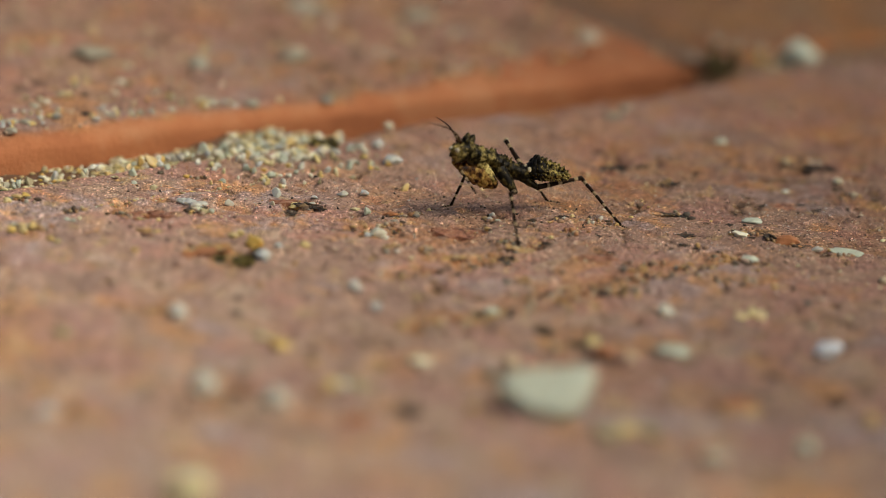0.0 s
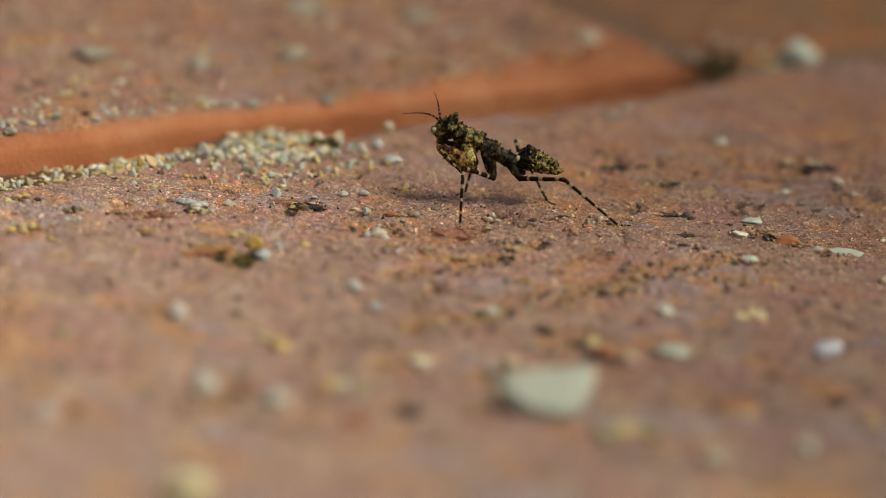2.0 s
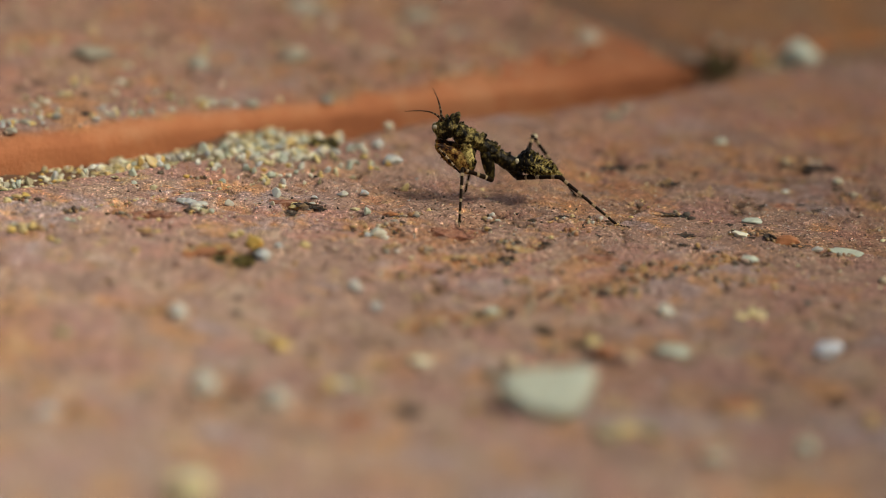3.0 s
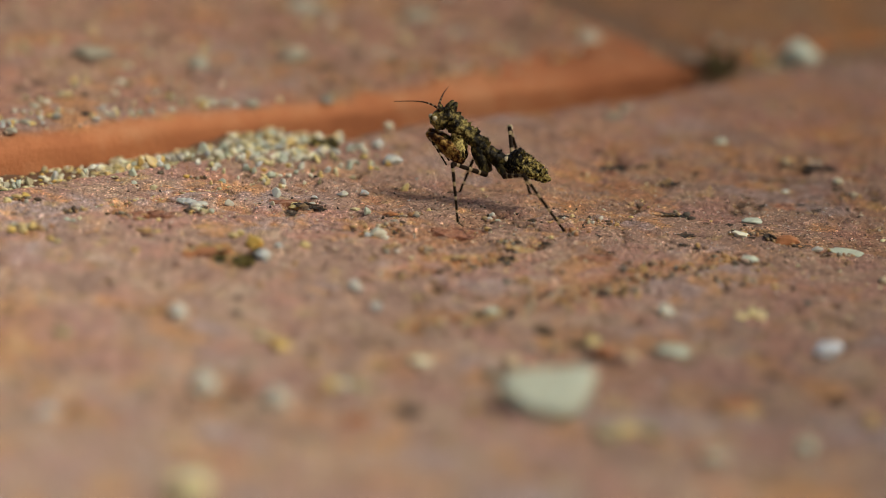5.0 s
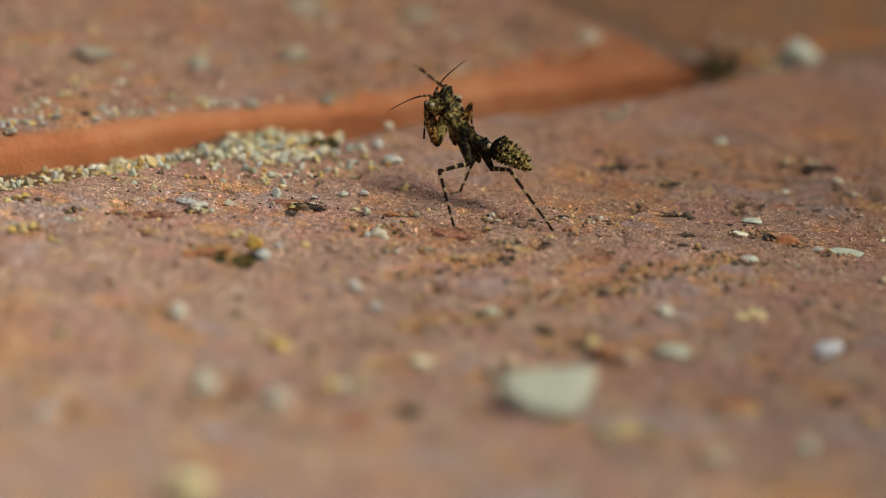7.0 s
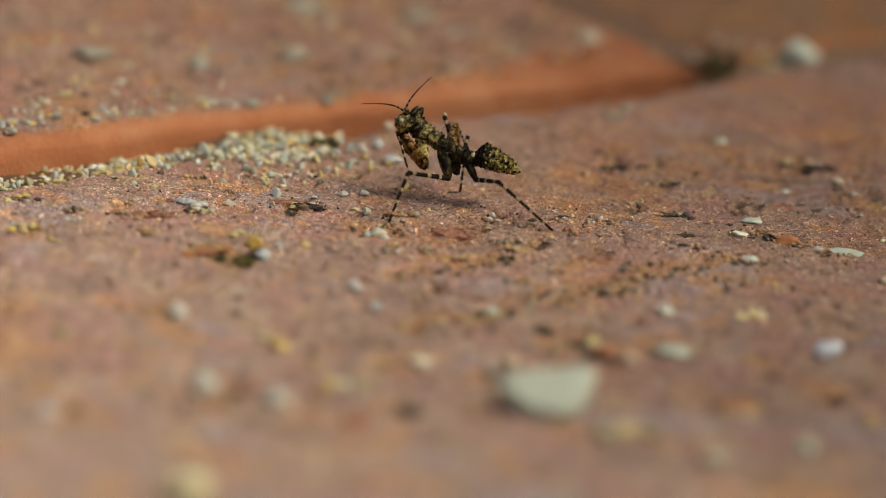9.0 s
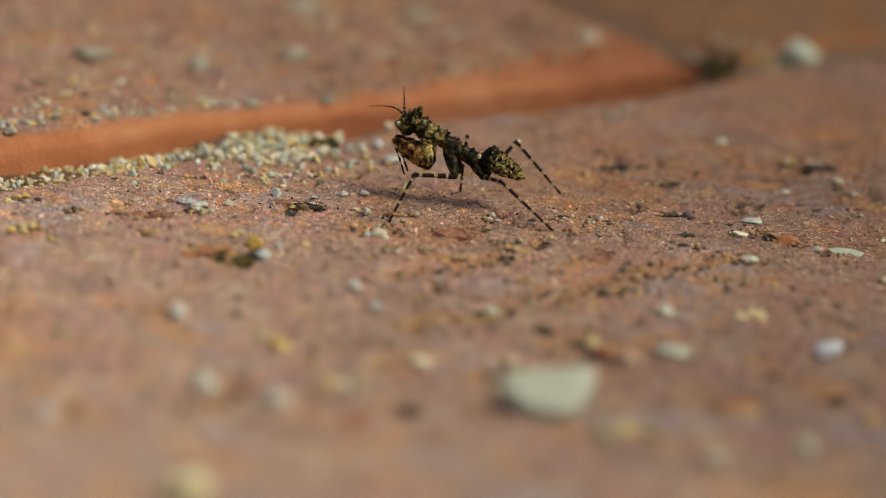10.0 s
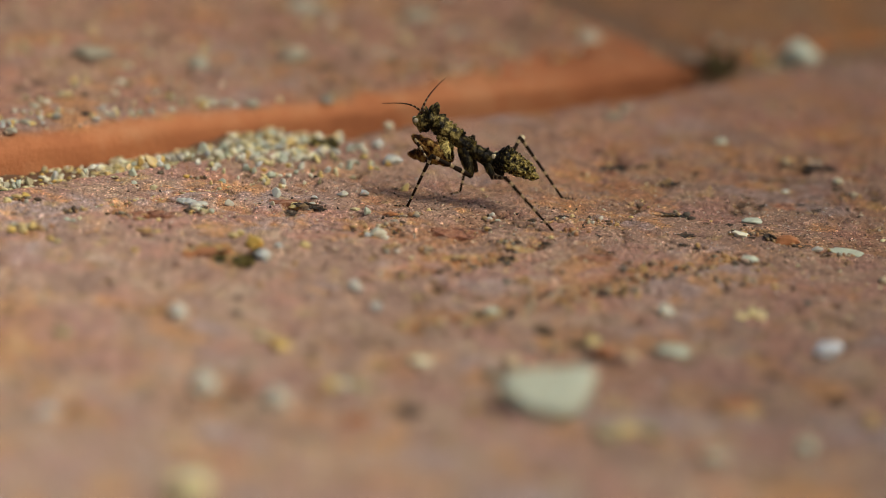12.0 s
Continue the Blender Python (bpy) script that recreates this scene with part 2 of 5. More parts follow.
# ---- paving: clay bricks 200 x 100 mm in running bond, turned 38.7 degrees ----
TURN = radians(38.7)
TX, TY = (math.cos(TURN), math.sin(TURN)), (-math.sin(TURN), math.cos(TURN))
EDGE = 31.5
FAR_TOP, FAR_LEAN = 2.0, 0.014


def along(x, y):
    return x * TX[0] + y * TX[1], x * TY[0] + y * TY[1]


def back(u, v):
    return u * TX[0] + v * TY[0], u * TX[1] + v * TY[1]


# hollows in the worn surface: x, y, radius along x, radius along y, depth (mm)
HOLLOWS = [(-26.2, 4.5, 2.8, 2.6, 0.55), (-12.1, 9.2, 2, 2.4, 0.6), (-17.3, -6.4, 2.4, 3, 0.7), (0.5, 5.3, 3.4, 1.7, 0.45),
           (-5.3, 3.8, 2.2, 2.4, 0.4), (29.1, 8.5, 1.9, 2.2, 0.5), (32.2, 8.3, 1.1, 1.8, 0.5), (14.8, 28.6, 1.8, 2.6, 0.6),
           (30.6, 31.8, 3.4, 3.2, 0.6), (7.9, 3.3, 1.3, 1.5, 0.35), (-0.3, -10.1, 0.9, 1.6, 0.5), (10.0, -20.0, 2.6, 3.2, 0.6),
           (-2.9, -28.2, 2.4, 3.4, 0.5), (20.3, -33.1, 2.2, 3, 0.6), (-16.0, -37.2, 3.0, 3.4, 0.8)]


# lines scored into the face along the brick: v, from u, to u, half width, depth (mm)
SCORES = [(22.8, -36, 5, 0.5, 0.24), (-13.5, -16, 22, 2.6, 0.3), (-3.4, -10, 6, 1.7, 0.25)]


def pores(x, y, seed):
    """Where the face has small pits that hold dirt, from 0 to 1: more of them where the skin is worn."""
    return step(0.46, 0.62, 0.6 * relief(x, y, 1.9, seed + 9) + 0.5 * relief(x, y, 0.8, seed + 10) + 0.18 * relief(x, y, 8.0, seed + 11))


def worn_top(x, y, seed):
    """Height of the worn brick face (mm) and how far its skin is chipped off."""
    z = 0.22 * relief(x, y, 21, seed) + 0.16 * relief(x, y, 7.3, seed + 1) + 0.08 * relief(x, y, 2.6, seed + 2)
    z += 0.08 * relief(x, y, 1.1, seed + 3) + 0.06 * relief(x, y, 0.62, seed + 4) + 0.05 * relief(x, y, 0.4, seed + 13)
    rag = 0.5 * relief(x, y, 3.1, seed + 5) + 0.35 * relief(x, y, 1.3, seed + 6) + 0.25 * relief(x, y, 0.6, seed + 7)
    wide = relief(x, y, 13, seed + 8)
    chip = step(0.18, 0.5, rag + 0.6 * wide)
    chip = chip * (0.42 + 0.35 * relief(x, y, 5.0, seed + 12))
    z -= 0.17 * step(0.2, 0.27, rag + 0.6 * wide)
    z -= 0.22 * pores(x, y, seed)
    if seed == 1:
        for hx, hy, rx, ry, dep in HOLLOWS:
            d = np.hypot((x - hx) / rx, (y - hy) / ry) + 0.35 * rag
            k = 1 - step(0.8, 0.92, d)
            z -= 0.6 * dep * k
            chip = np.maximum(chip, 0.4 * k)
        v = -x * math.sin(TURN) + y * math.cos(TURN)
        u = x * math.cos(TURN) + y * math.sin(TURN)
        for lv, u0, u1, wide, dep in SCORES:
            off = np.abs(v - lv - 0.9 * relief(u, v * 0 + lv, 6.0, 301) - 0.4 * relief(u, v * 0 + lv, 1.7, 302))
            k = (1 - step(0.5, 1.0, off / wide + 0.45 * rag)) * step(u0, u0 + 2, u) * (1 - step(u1 - 2, u1, u)) * (relief(u, v, 2.6, 303) > -0.55)
            z -= dep * k
            chip = np.maximum(chip, k * (0.5 + 0.4 * relief(x, y, 1.6, 304)))
    return z, chip


def brick_mesh(name, u0, u1, v0, v1, height, seed, pitch, tint=(1.0, 0.0, 0.0, 1.0, 1.0, 0.0), wear=(), lean=0.0):
    """One brick in paving coordinates (mm): worn top with rounded arrises, straight sides. tint: how dark its clay is,
    the light falloff painted along x and y, its green and blue share and how they change across it. lean: fall of the
    top along u.
    """
    def axis(a, b):
        edge = [0, 0.25, 0.7, 1.3, 2.0, 3.0]
        mid = np.linspace(a + 4.5, b - 4.5, max(3, int((b - a - 9) / pitch)))
        return np.array([a + e for e in edge] + list(mid) + [b - e for e in reversed(edge)])
    us, vs = axis(u0, u1), axis(v0, v1)
    U, V = np.meshgrid(us, vs, indexing="ij")
    X, Y = U * TX[0] + V * TY[0], U * TX[1] + V * TY[1]
    z, chip = worn_top(X, Y, seed)
    near = np.minimum(np.minimum(U - u0, u1 - U), np.minimum(V - v0, v1 - V))
    worn = 2.4 + 1.3 * relief(X, Y, 9, seed + 20) + 0.6 * relief(X, Y, 3, seed + 21)
    for cu, cv, wide in wear:
        worn = worn + 8.0 * np.exp(-((U - cu) ** 2 + (V - cv) ** 2) / wide ** 2)
    k = np.clip(1 - near / worn, 0, 1)
    z = z + height - 1.5 * (1 - np.sqrt(np.clip(1 - k * k, 0, 1)))
    chip = np.maximum(chip, step(0.25, 0.9, k + 0.3 * relief(X, Y, 2.2, seed + 22)))
    z = z - lean * (U + 20)
    nu, nv = len(us), len(vs)
    verts = np.stack([X, Y, z], -1).reshape(-1, 3)
    idx = np.arange(nu * nv).reshape(nu, nv)
    quads = np.stack([idx[:-1, :-1], idx[1:, :-1], idx[1:, 1:], idx[:-1, 1:]], -1).reshape(-1, 4)
    rim = np.concatenate([idx[:, 0], idx[-1, 1:], idx[-2::-1, -1], idx[0, -2:0:-1]])
    cuts = [step(0.2 if wear else 0.45, 0.7 if wear else 1.0, k + 0.25 * relief(X, Y, 2.0, seed + 23)).ravel()]
    dirt = pores(X, Y, seed).ravel()
    chips, base, allq, prev = [chip.ravel()], [verts], [quads], rim
    count = len(verts)
    for drop in (0.6, 1.5, 3.0, 5.0, 8.0, 45.0):
        ring = verts[rim].copy()
        side = 0.18 * relief(ring[:, 0] * 1.0 + 50, ring[:, 1] + drop * 3, 2.5, seed + 30)
        out = np.stack([side * TY[0], side * TY[1]], -1)
        ring[:, :2] += out
        ring[:, 2] = np.minimum(ring[:, 2] - 0.3, height - 1.5 - lean * (np.broadcast_to(U, U.shape).ravel()[rim] + 20) - drop)
        ids = np.arange(count, count + len(rim))
        count += len(rim)
        base.append(ring)
        chips.append(np.full(len(rim), 1.0))
        cuts.append(np.full(len(rim), 1.0))
        nxt, pn = np.roll(ids, -1), np.roll(prev, -1)
        allq.append(np.stack([prev, ids, nxt, pn], -1))
        prev = ids
    verts, quads = np.concatenate(base) * MM, np.concatenate(allq)
    me = bpy.data.meshes.new(name)
    me.vertices.add(len(verts))
    me.vertices.foreach_set("co", verts.ravel())
    me.loops.add(quads.size)
    me.loops.foreach_set("vertex_index", quads.ravel().astype(np.int32))
    me.polygons.add(len(quads))
    me.polygons.foreach_set("loop_start", np.arange(0, quads.size, 4, dtype=np.int32))
    me.update(calc_edges=True)
    # patchy clay tone, plus brightness falloff along x and y painted into the colour
    tone_falloff = 1.0 + 0.10 * relief(verts[:, 0] / MM, verts[:, 1] / MM, 26, seed + 50) - tint[1] * verts[:, 0] / MM - tint[2] * verts[:, 1] / MM
    tone_falloff = np.clip(tone_falloff * tint[0], 0.15, 1.4)
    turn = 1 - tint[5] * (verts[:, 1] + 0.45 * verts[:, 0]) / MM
    warm = np.stack([tone_falloff, tone_falloff * tint[3] * turn, tone_falloff * tint[4] * turn ** 1.6, np.ones_like(tone_falloff)], -1)
    at = me.attributes.new("tone_and_falloff", "FLOAT_COLOR", "POINT")
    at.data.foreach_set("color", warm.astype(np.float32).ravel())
    at = me.attributes.new("dirt", "FLOAT", "POINT")
    at.data.foreach_set("value", np.concatenate([dirt, np.zeros(len(verts) - len(dirt))]).astype(np.float32))
    at = me.attributes.new("chip", "FLOAT", "POINT")
    at.data.foreach_set("value", np.concatenate(chips).astype(np.float32))
    at = me.attributes.new("cut", "FLOAT", "POINT")
    at.data.foreach_set("value", np.concatenate(cuts).astype(np.float32))
    me.materials.append(CLAY)
    return smooth(me)


def sand_bed():
    """The sheet of bedding sand under and beyond the bricks."""
    bm = bmesh.new()
    s = 60.0
    bmesh.ops.create_grid(bm, x_segments=40, y_segments=40, size=s)
    for v in bm.verts:
        v.co.z = -0.0062
    ob = part("ground", bm, SAND, None)
    return tagged(ob, "pale bedding sand under the brick paving", "ground", kind="structure")


ground = sand_bed()
pavement = tagged(new("pavement"), "worn red clay brick paving with sandy joints", "pavement", kind="structure")
# the first two bricks carry painted light falloff, darker to the right
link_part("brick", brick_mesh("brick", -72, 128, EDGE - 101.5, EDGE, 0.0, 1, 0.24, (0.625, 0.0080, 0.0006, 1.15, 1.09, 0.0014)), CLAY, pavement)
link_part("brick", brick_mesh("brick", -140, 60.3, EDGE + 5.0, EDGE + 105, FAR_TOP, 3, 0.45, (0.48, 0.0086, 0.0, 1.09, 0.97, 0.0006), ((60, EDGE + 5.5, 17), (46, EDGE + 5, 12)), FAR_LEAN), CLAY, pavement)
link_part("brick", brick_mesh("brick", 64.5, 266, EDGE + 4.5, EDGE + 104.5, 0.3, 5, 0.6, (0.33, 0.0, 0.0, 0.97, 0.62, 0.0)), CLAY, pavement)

# the rest of the paving, in running bond, mostly beyond the view
def far_bricks():
    forms = [brick_mesh("brick", -100, 100, -50, 50, 0.0, 40 + i, 14, (0.62, 0.0, 0.0, 1.1, 1.05, 0.0)) for i in range(3)]
    rng = random.Random(21)
    for row in range(-7, 9):
        v = EDGE - 50.2 + row * 105.7
        off = 44 if row % 2 == 0 else -50
        for col in range(-5, 6):
            u = off + col * 206
            if (row == 0 and col == 0) or (row == 1 and col in (0, 1)):
                continue
            ob = link_part("brick", forms[rng.randrange(3)], CLAY, pavement)
            x, y = back(u, v)
            ob.matrix_basis = pose(x * MM, y * MM, rng.uniform(-0.4, 1.6) * MM)


far_bricks()


# ---- sand, grit and chips ----
def rest_height(x, y):
    """Height of the paving under a point (mm)."""
    u, v = along(x, y)
    ax, ay = np.array([x], float), np.array([y], float)
    if v < EDGE:
        return float(worn_top(ax, ay, 1)[0][0])
    if v > EDGE + 5 and u < 60.3:
        return FAR_TOP - FAR_LEAN * (u + 20) + float(worn_top(ax, ay, 3)[0][0])
    if v > EDGE + 4.5 and u > 65:
        return 0.3 + float(worn_top(ax, ay, 5)[0][0])
    return float(sand_top(np.array([u]), np.array([v]))[0])


def sand_top(u, v):
    """Height of the sand in the long joint (mm): heaped where it has been swept together, washed out beyond."""
    h = -1.6 + 1.0 * np.exp(-((u - 4.4) / 6.0) ** 2) - 2.6 * step(11, 15, u) + 0.3 * step(-12, -22, u) + 3.5 * step(58, 63, u)
    h = h - 0.10 * (v - EDGE - 1.5) ** 2 * (v < EDGE + 1.5) + 0.05 * (v - EDGE - 1.5)
    return h + 0.16 * relief(u, v, 1.4, 70) + 0.1 * relief(u, v, 0.6, 71)


def joint_sand():
    us, vs = np.arange(-120, 130, 0.5), np.arange(EDGE - 1.2, EDGE + 6.6, 0.4)
    U, V = np.meshgrid(us, vs, indexing="ij")
    z = sand_top(U, V)
    X, Y = U * TX[0] + V * TY[0], U * TX[1] + V * TY[1]
    idx = np.arange(U.size).reshape(U.shape)
    q = np.stack([idx[:-1, :-1], idx[1:, :-1], idx[1:, 1:], idx[:-1, 1:]], -1).reshape(-1, 4)
    me = bpy.data.meshes.new("joint_sand")
    me.from_pydata((np.stack([X, Y, z], -1).reshape(-1, 3) * MM).tolist(), [], q.tolist())
    return tagged(link_part("joint_sand", smooth(me), SOIL, None), "coarse sandy earth filling the joint between bricks", "sand", kind="stuff")


joint_sand()


def joint_soil():
    """Earth packed into the cross joint beside the far brick."""
    us, vs = np.arange(58.5, 66.5, 0.5), np.arange(EDGE + 5, EDGE + 106, 1.0)
    U, V = np.meshgrid(us, vs, indexing="ij")
    z = -0.1 + 0.3 * relief(U, V, 3.5, 90) + 0.15 * relief(U, V, 1.3, 91)
    X, Y = U * TX[0] + V * TY[0], U * TX[1] + V * TY[1]
    idx = np.arange(U.size).reshape(U.shape)
    q = np.stack([idx[:-1, :-1], idx[1:, :-1], idx[1:, 1:], idx[:-1, 1:]], -1).reshape(-1, 4)
    me = bpy.data.meshes.new("joint_soil")
    me.from_pydata((np.stack([X, Y, z], -1).reshape(-1, 3) * MM).tolist(), [], q.tolist())
    return tagged(link_part("joint_soil", smooth(me), SOIL, None), "brown earth packed into the cross joint", "soil", kind="stuff")


joint_soil()


def pebble(seed, lumpy=0.25, flat=0.0, level=1, facets=0):
    """A unit stone: rounded, or cut by facets."""
    bm = bmesh.new()
    bmesh.ops.create_icosphere(bm, subdivisions=level, radius=1.0)
    rng = random.Random(seed)
    cuts = [(Vector((rng.gauss(0, 1), rng.gauss(0, 1), rng.gauss(0, 1))).normalized(), rng.uniform(0.55, 0.8)) for _ in range(facets)]
    for v in bm.verts:
        v.co *= 1 + lumpy * noise.noise(v.co * 1.3 + Vector((seed * 3.1, 0, 0))) + 0.5 * lumpy * noise.noise(v.co * 3.1 + Vector((seed, 5, 0)))
        for n, d in cuts:
            k = v.co.dot(n)
            if k > d:
                v.co -= n * (k - d)
        v.co.z *= 1 - flat
    me = bpy.data.meshes.new("stone")
    bm.to_mesh(me)
    bm.free()
    return me if facets > 5 else smooth(me)


def crumbs(seed, count, spread, small=0.15, large=0.42):
    """A heap of small shards in one mesh, about one unit across."""
    rng = random.Random(seed)
    bm = bmesh.new()
    for i in range(count):
        out = bmesh.ops.create_icosphere(bm, subdivisions=1, radius=1.0)
        r = rng.uniform(small, large)
        a, d = rng.uniform(0, 6.28), spread * rng.random() ** 0.7
        p = Vector((math.cos(a) * d, math.sin(a) * d, rng.uniform(-0.1, 0.6) * (1 - 0.6 * d)))
        s = Vector((rng.uniform(0.6, 1.5), rng.uniform(0.6, 1.5), rng.uniform(0.4, 1.0)))
        turn = Euler((rng.uniform(-0.6, 0.6), rng.uniform(-0.6, 0.6), a)).to_matrix()
        for v in out["verts"]:
            k = 1 + 0.5 * noise.noise(v.co * 1.6 + Vector((i * 2.3, seed, 0)))
            v.co = p + turn @ Vector([v.co[j] * s[j] * r * k for j in range(3)])
    me = bpy.data.meshes.new("crumbs")
    bm.to_mesh(me)
    bm.free()
    return me


def variants(make, mats):
    out = []
    for i, m in enumerate(mats):
        me = make(i)
        me.materials.append(m)
        out.append(me)
    return out


QUARTZ_STONES = variants(lambda i: pebble(10 + i, 0.35, 0.15, 3, 3), [QUARTZ] * 6)
CREAM_STONES = variants(lambda i: pebble(20 + i, 0.5, 0.2, 3, 5), [SAND, SHELL, SAND, SHELL, SAND])
DULL_STONES = variants(lambda i: pebble(25 + i, 0.5, 0.25, 3, 4), [DULL] * 4)
OCHRE_STONES = variants(lambda i: pebble(30 + i, 0.5, 0.1, 3, 5), [AMBER] * 4)
CHIP_STONES = variants(lambda i: pebble(40 + i, 0.4, 0.2, 2, 6), [CHIPPED] * 4)
DARK_HEAPS = variants(lambda i: crumbs(70 + i, 34, 0.95, 0.12, 0.36), [GRIT] * 6)
BISCUIT_STONE, = variants(lambda i: pebble(50, 0.4, 0.2, 3, 5), [BISCUIT])
MILKY_STONE, = variants(lambda i: pebble(51, 0.35, 0.15, 3, 3), [MILKY])
OCHRE_HEAPS = variants(lambda i: crumbs(90 + i, 110, 0.95, 0.06, 0.2), [RUST] * 2)
MOSS_HEAPS = variants(lambda i: crumbs(60 + i, 130, 0.95, 0.06, 0.2), [MOSS] * 2)


def lay(name, rows, forms, label, category, group, seed, sink=0.25, low=1.0):
    """Stones at rows of (x, y, width, height) in mm, and a form of its own where one is named, each resting on the paving."""
    rng = random.Random(seed)
    for x, y, w, h, *own in rows:
        w, h = w * 1.15, h * 1.1
        pick = forms[rng.randrange(len(forms))]
        ob = new(name, own[0] if own else pick)
        tall = h / 2 * low
        deep = (w / 2 + h / 2) / 2 * rng.uniform(0.85, 1.15)
        ob.matrix_basis = Matrix.Translation(Vector((x, y, rest_height(x, y) + tall * (1 - 2 * sink))) * MM) @ \
            Euler((rng.uniform(-0.15, 0.15), rng.uniform(-0.15, 0.15), rng.uniform(-0.3, 0.3))).to_matrix().to_4x4() @ \
            Matrix.Diagonal((w / 2 * MM, deep * MM, tall * MM, 1))
        tagged(ob, label, category, group)


# ---- stones that lie apart: x, y, width, height (mm) ----
QUARTZ_GRAINS = [
    (-9.0, 12.9, 0.98, 0.49), (-7.2, 13.3, 0.73, 0.64), (-5.2, 23.4, 1.61, 1.11), (-6.5, 28.1, 1.02, 0.92), (-5.8, 33.8, 0.83, 0.83),
    (-25.3, 17.7, 0.70, 0.50), (-21.2, 6.0, 1.05, 0.77), (-6.9, -12.2, 1.13, 1.02), (-5.0, -16.0, 0.89, 0.78), (17.9, -13.3, 1.24, 1.01),
    (30.5, -20.0, 2.00, 1.50, MILKY_STONE), (35.0, 26.7, 0.82, 0.72), (4.0, 10.6, 0.53, 0.44), (3.8, 9.1, 0.48, 0.43), (30.1, 23.8, 0.61, 0.41),
    (-20.3, -21.2, 1.43, 1.32), (-16.9, -37.0, 1.8, 2.3), (-11.5, -39.4, 1.85, 1.85), (-21.8, 7.1, 1.10, 0.61), (-20.7, 6.8, 1.13, 0.52),
    (-22.3, 7.4, 0.96, 0.58), (-14.7, -5.8, 1.2, 1.15), (-13.6, -2.8, 0.65, 0.56),
]
MORE_QUARTZ_GRAINS = [
    (-5.6, 3.1, 1.2, 0.9), (-4.9, 2.7, 0.7, 0.5), (-6.4, 2.6, 0.6, 0.5),
    (-11.4, 11.5, 0.58, 0.34), (31.6, 6.3, 0.87, 0.48), (-27.7, -44.2, 2.0, 0.9), (20.0, -44.6, 2.02, 1.01),
]
CREAM_GRAINS = [
    (-7.7, 9.3, 0.68, 0.43), (-14.3, 14.5, 0.54, 0.49), (-27.0, 12.6, 0.54, 0.39), (-29.0, 14.0, 0.38, 0.20), (-28.7, 14.0, 0.40, 0.22),
    (-13.0, 10.2, 0.87, 0.58), (4.5, 9.1, 0.39, 0.34), (26.5, 13.3, 1.47, 0.64), (25.3, 9.0, 1.26, 0.68), (25.6, 2.0, 1.23, 0.66),
    (25.1, 38.1, 0.95, 0.74), (5.8, -26.7, 1.40, 1.07, BISCUIT_STONE), (12.1, -20.8, 1.32, 1.10), (18.2, -22.6, 2.18, 0.98),
    (24.1, -12.9, 0.95, 0.76), (25.0, -11.9, 1.00, 0.83), (25.7, -12.2, 1.04, 0.77), (27.1, -41.1, 1.33, 1.13), (-7.6, -34.1, 1.41, 0.98),
    (-6.6, -34.2, 1.08, 1.10), (-5.5, -34.3, 1.39, 1.10), (14.9, -24.9, 0.97, 1.08, BISCUIT_STONE), (15.9, -40.4, 1.33, 1.23),
]
MORE_CREAM_GRAINS = [
    (-11.9, -26.6, 1.51, 1.29), (-28.4, -27.0, 1.29, 0.97), (-13.3, -24.6, 1.08, 0.76), 
    (12.8, -41.5, 1.74, 1.23), (4.2, -14.2, 1.34, 0.78), (-1.1, -27.9, 1.61, 1.18), (-35.5, -1.0, 0.70, 0.40), (-34.9, -1.0, 0.60, 0.51),
    (-34.3, -0.9, 0.52, 0.36), (-31.4, 1.1, 0.54, 0.33), (-30.9, 0.9, 0.43, 0.34), (-30.4, 1.2, 0.44, 0.35), (-21.0, 5.5, 0.71, 0.56),
    (-20.4, 5.2, 0.70, 0.63), (-19.8, 5.7, 0.55, 0.60),
]
OCHRE_GRAINS = [
    (-15.5, -2.6, 1.2, 1.5), (-17.4, -0.6, 0.79, 0.52), (-16.8, -0.1, 0.62, 0.58),
    (-25.5, 3.1, 0.51, 0.28), (-24.9, 3.0, 0.65, 0.28), (-12.8, 9.9, 1.07, 0.53), (14.2, -40.3, 1.54, 1.03), (32.4, -35.0, 1.16, 1.16),
    (27.3, -4.6, 0.58, 0.46), (-1.4, 10.5, 0.44, 0.34), (10.9, 11.1, 0.39, 0.34), (-37.0, 5.6, 0.76, 0.44), (-36.3, 6.4, 0.86, 0.61),
    (-35.6, 6.8, 0.82, 0.42), (-35.5, -2.7, 0.77, 0.69), (-34.6, -2.8, 0.82, 0.72), (-33.9, -1.8, 0.70, 0.62), (-32.2, -4.2, 0.61, 0.48),
    (-31.5, -4.7, 0.60, 0.40), (-11.3, -2.4, 0.93, 0.47), (9.0, 4.5, 0.43, 0.33), (-22.7, 14.9, 0.49, 0.39),
]
MORE_OCHRE_GRAINS = [
    (-25.0, -6.1, 0.65, 0.37),
]
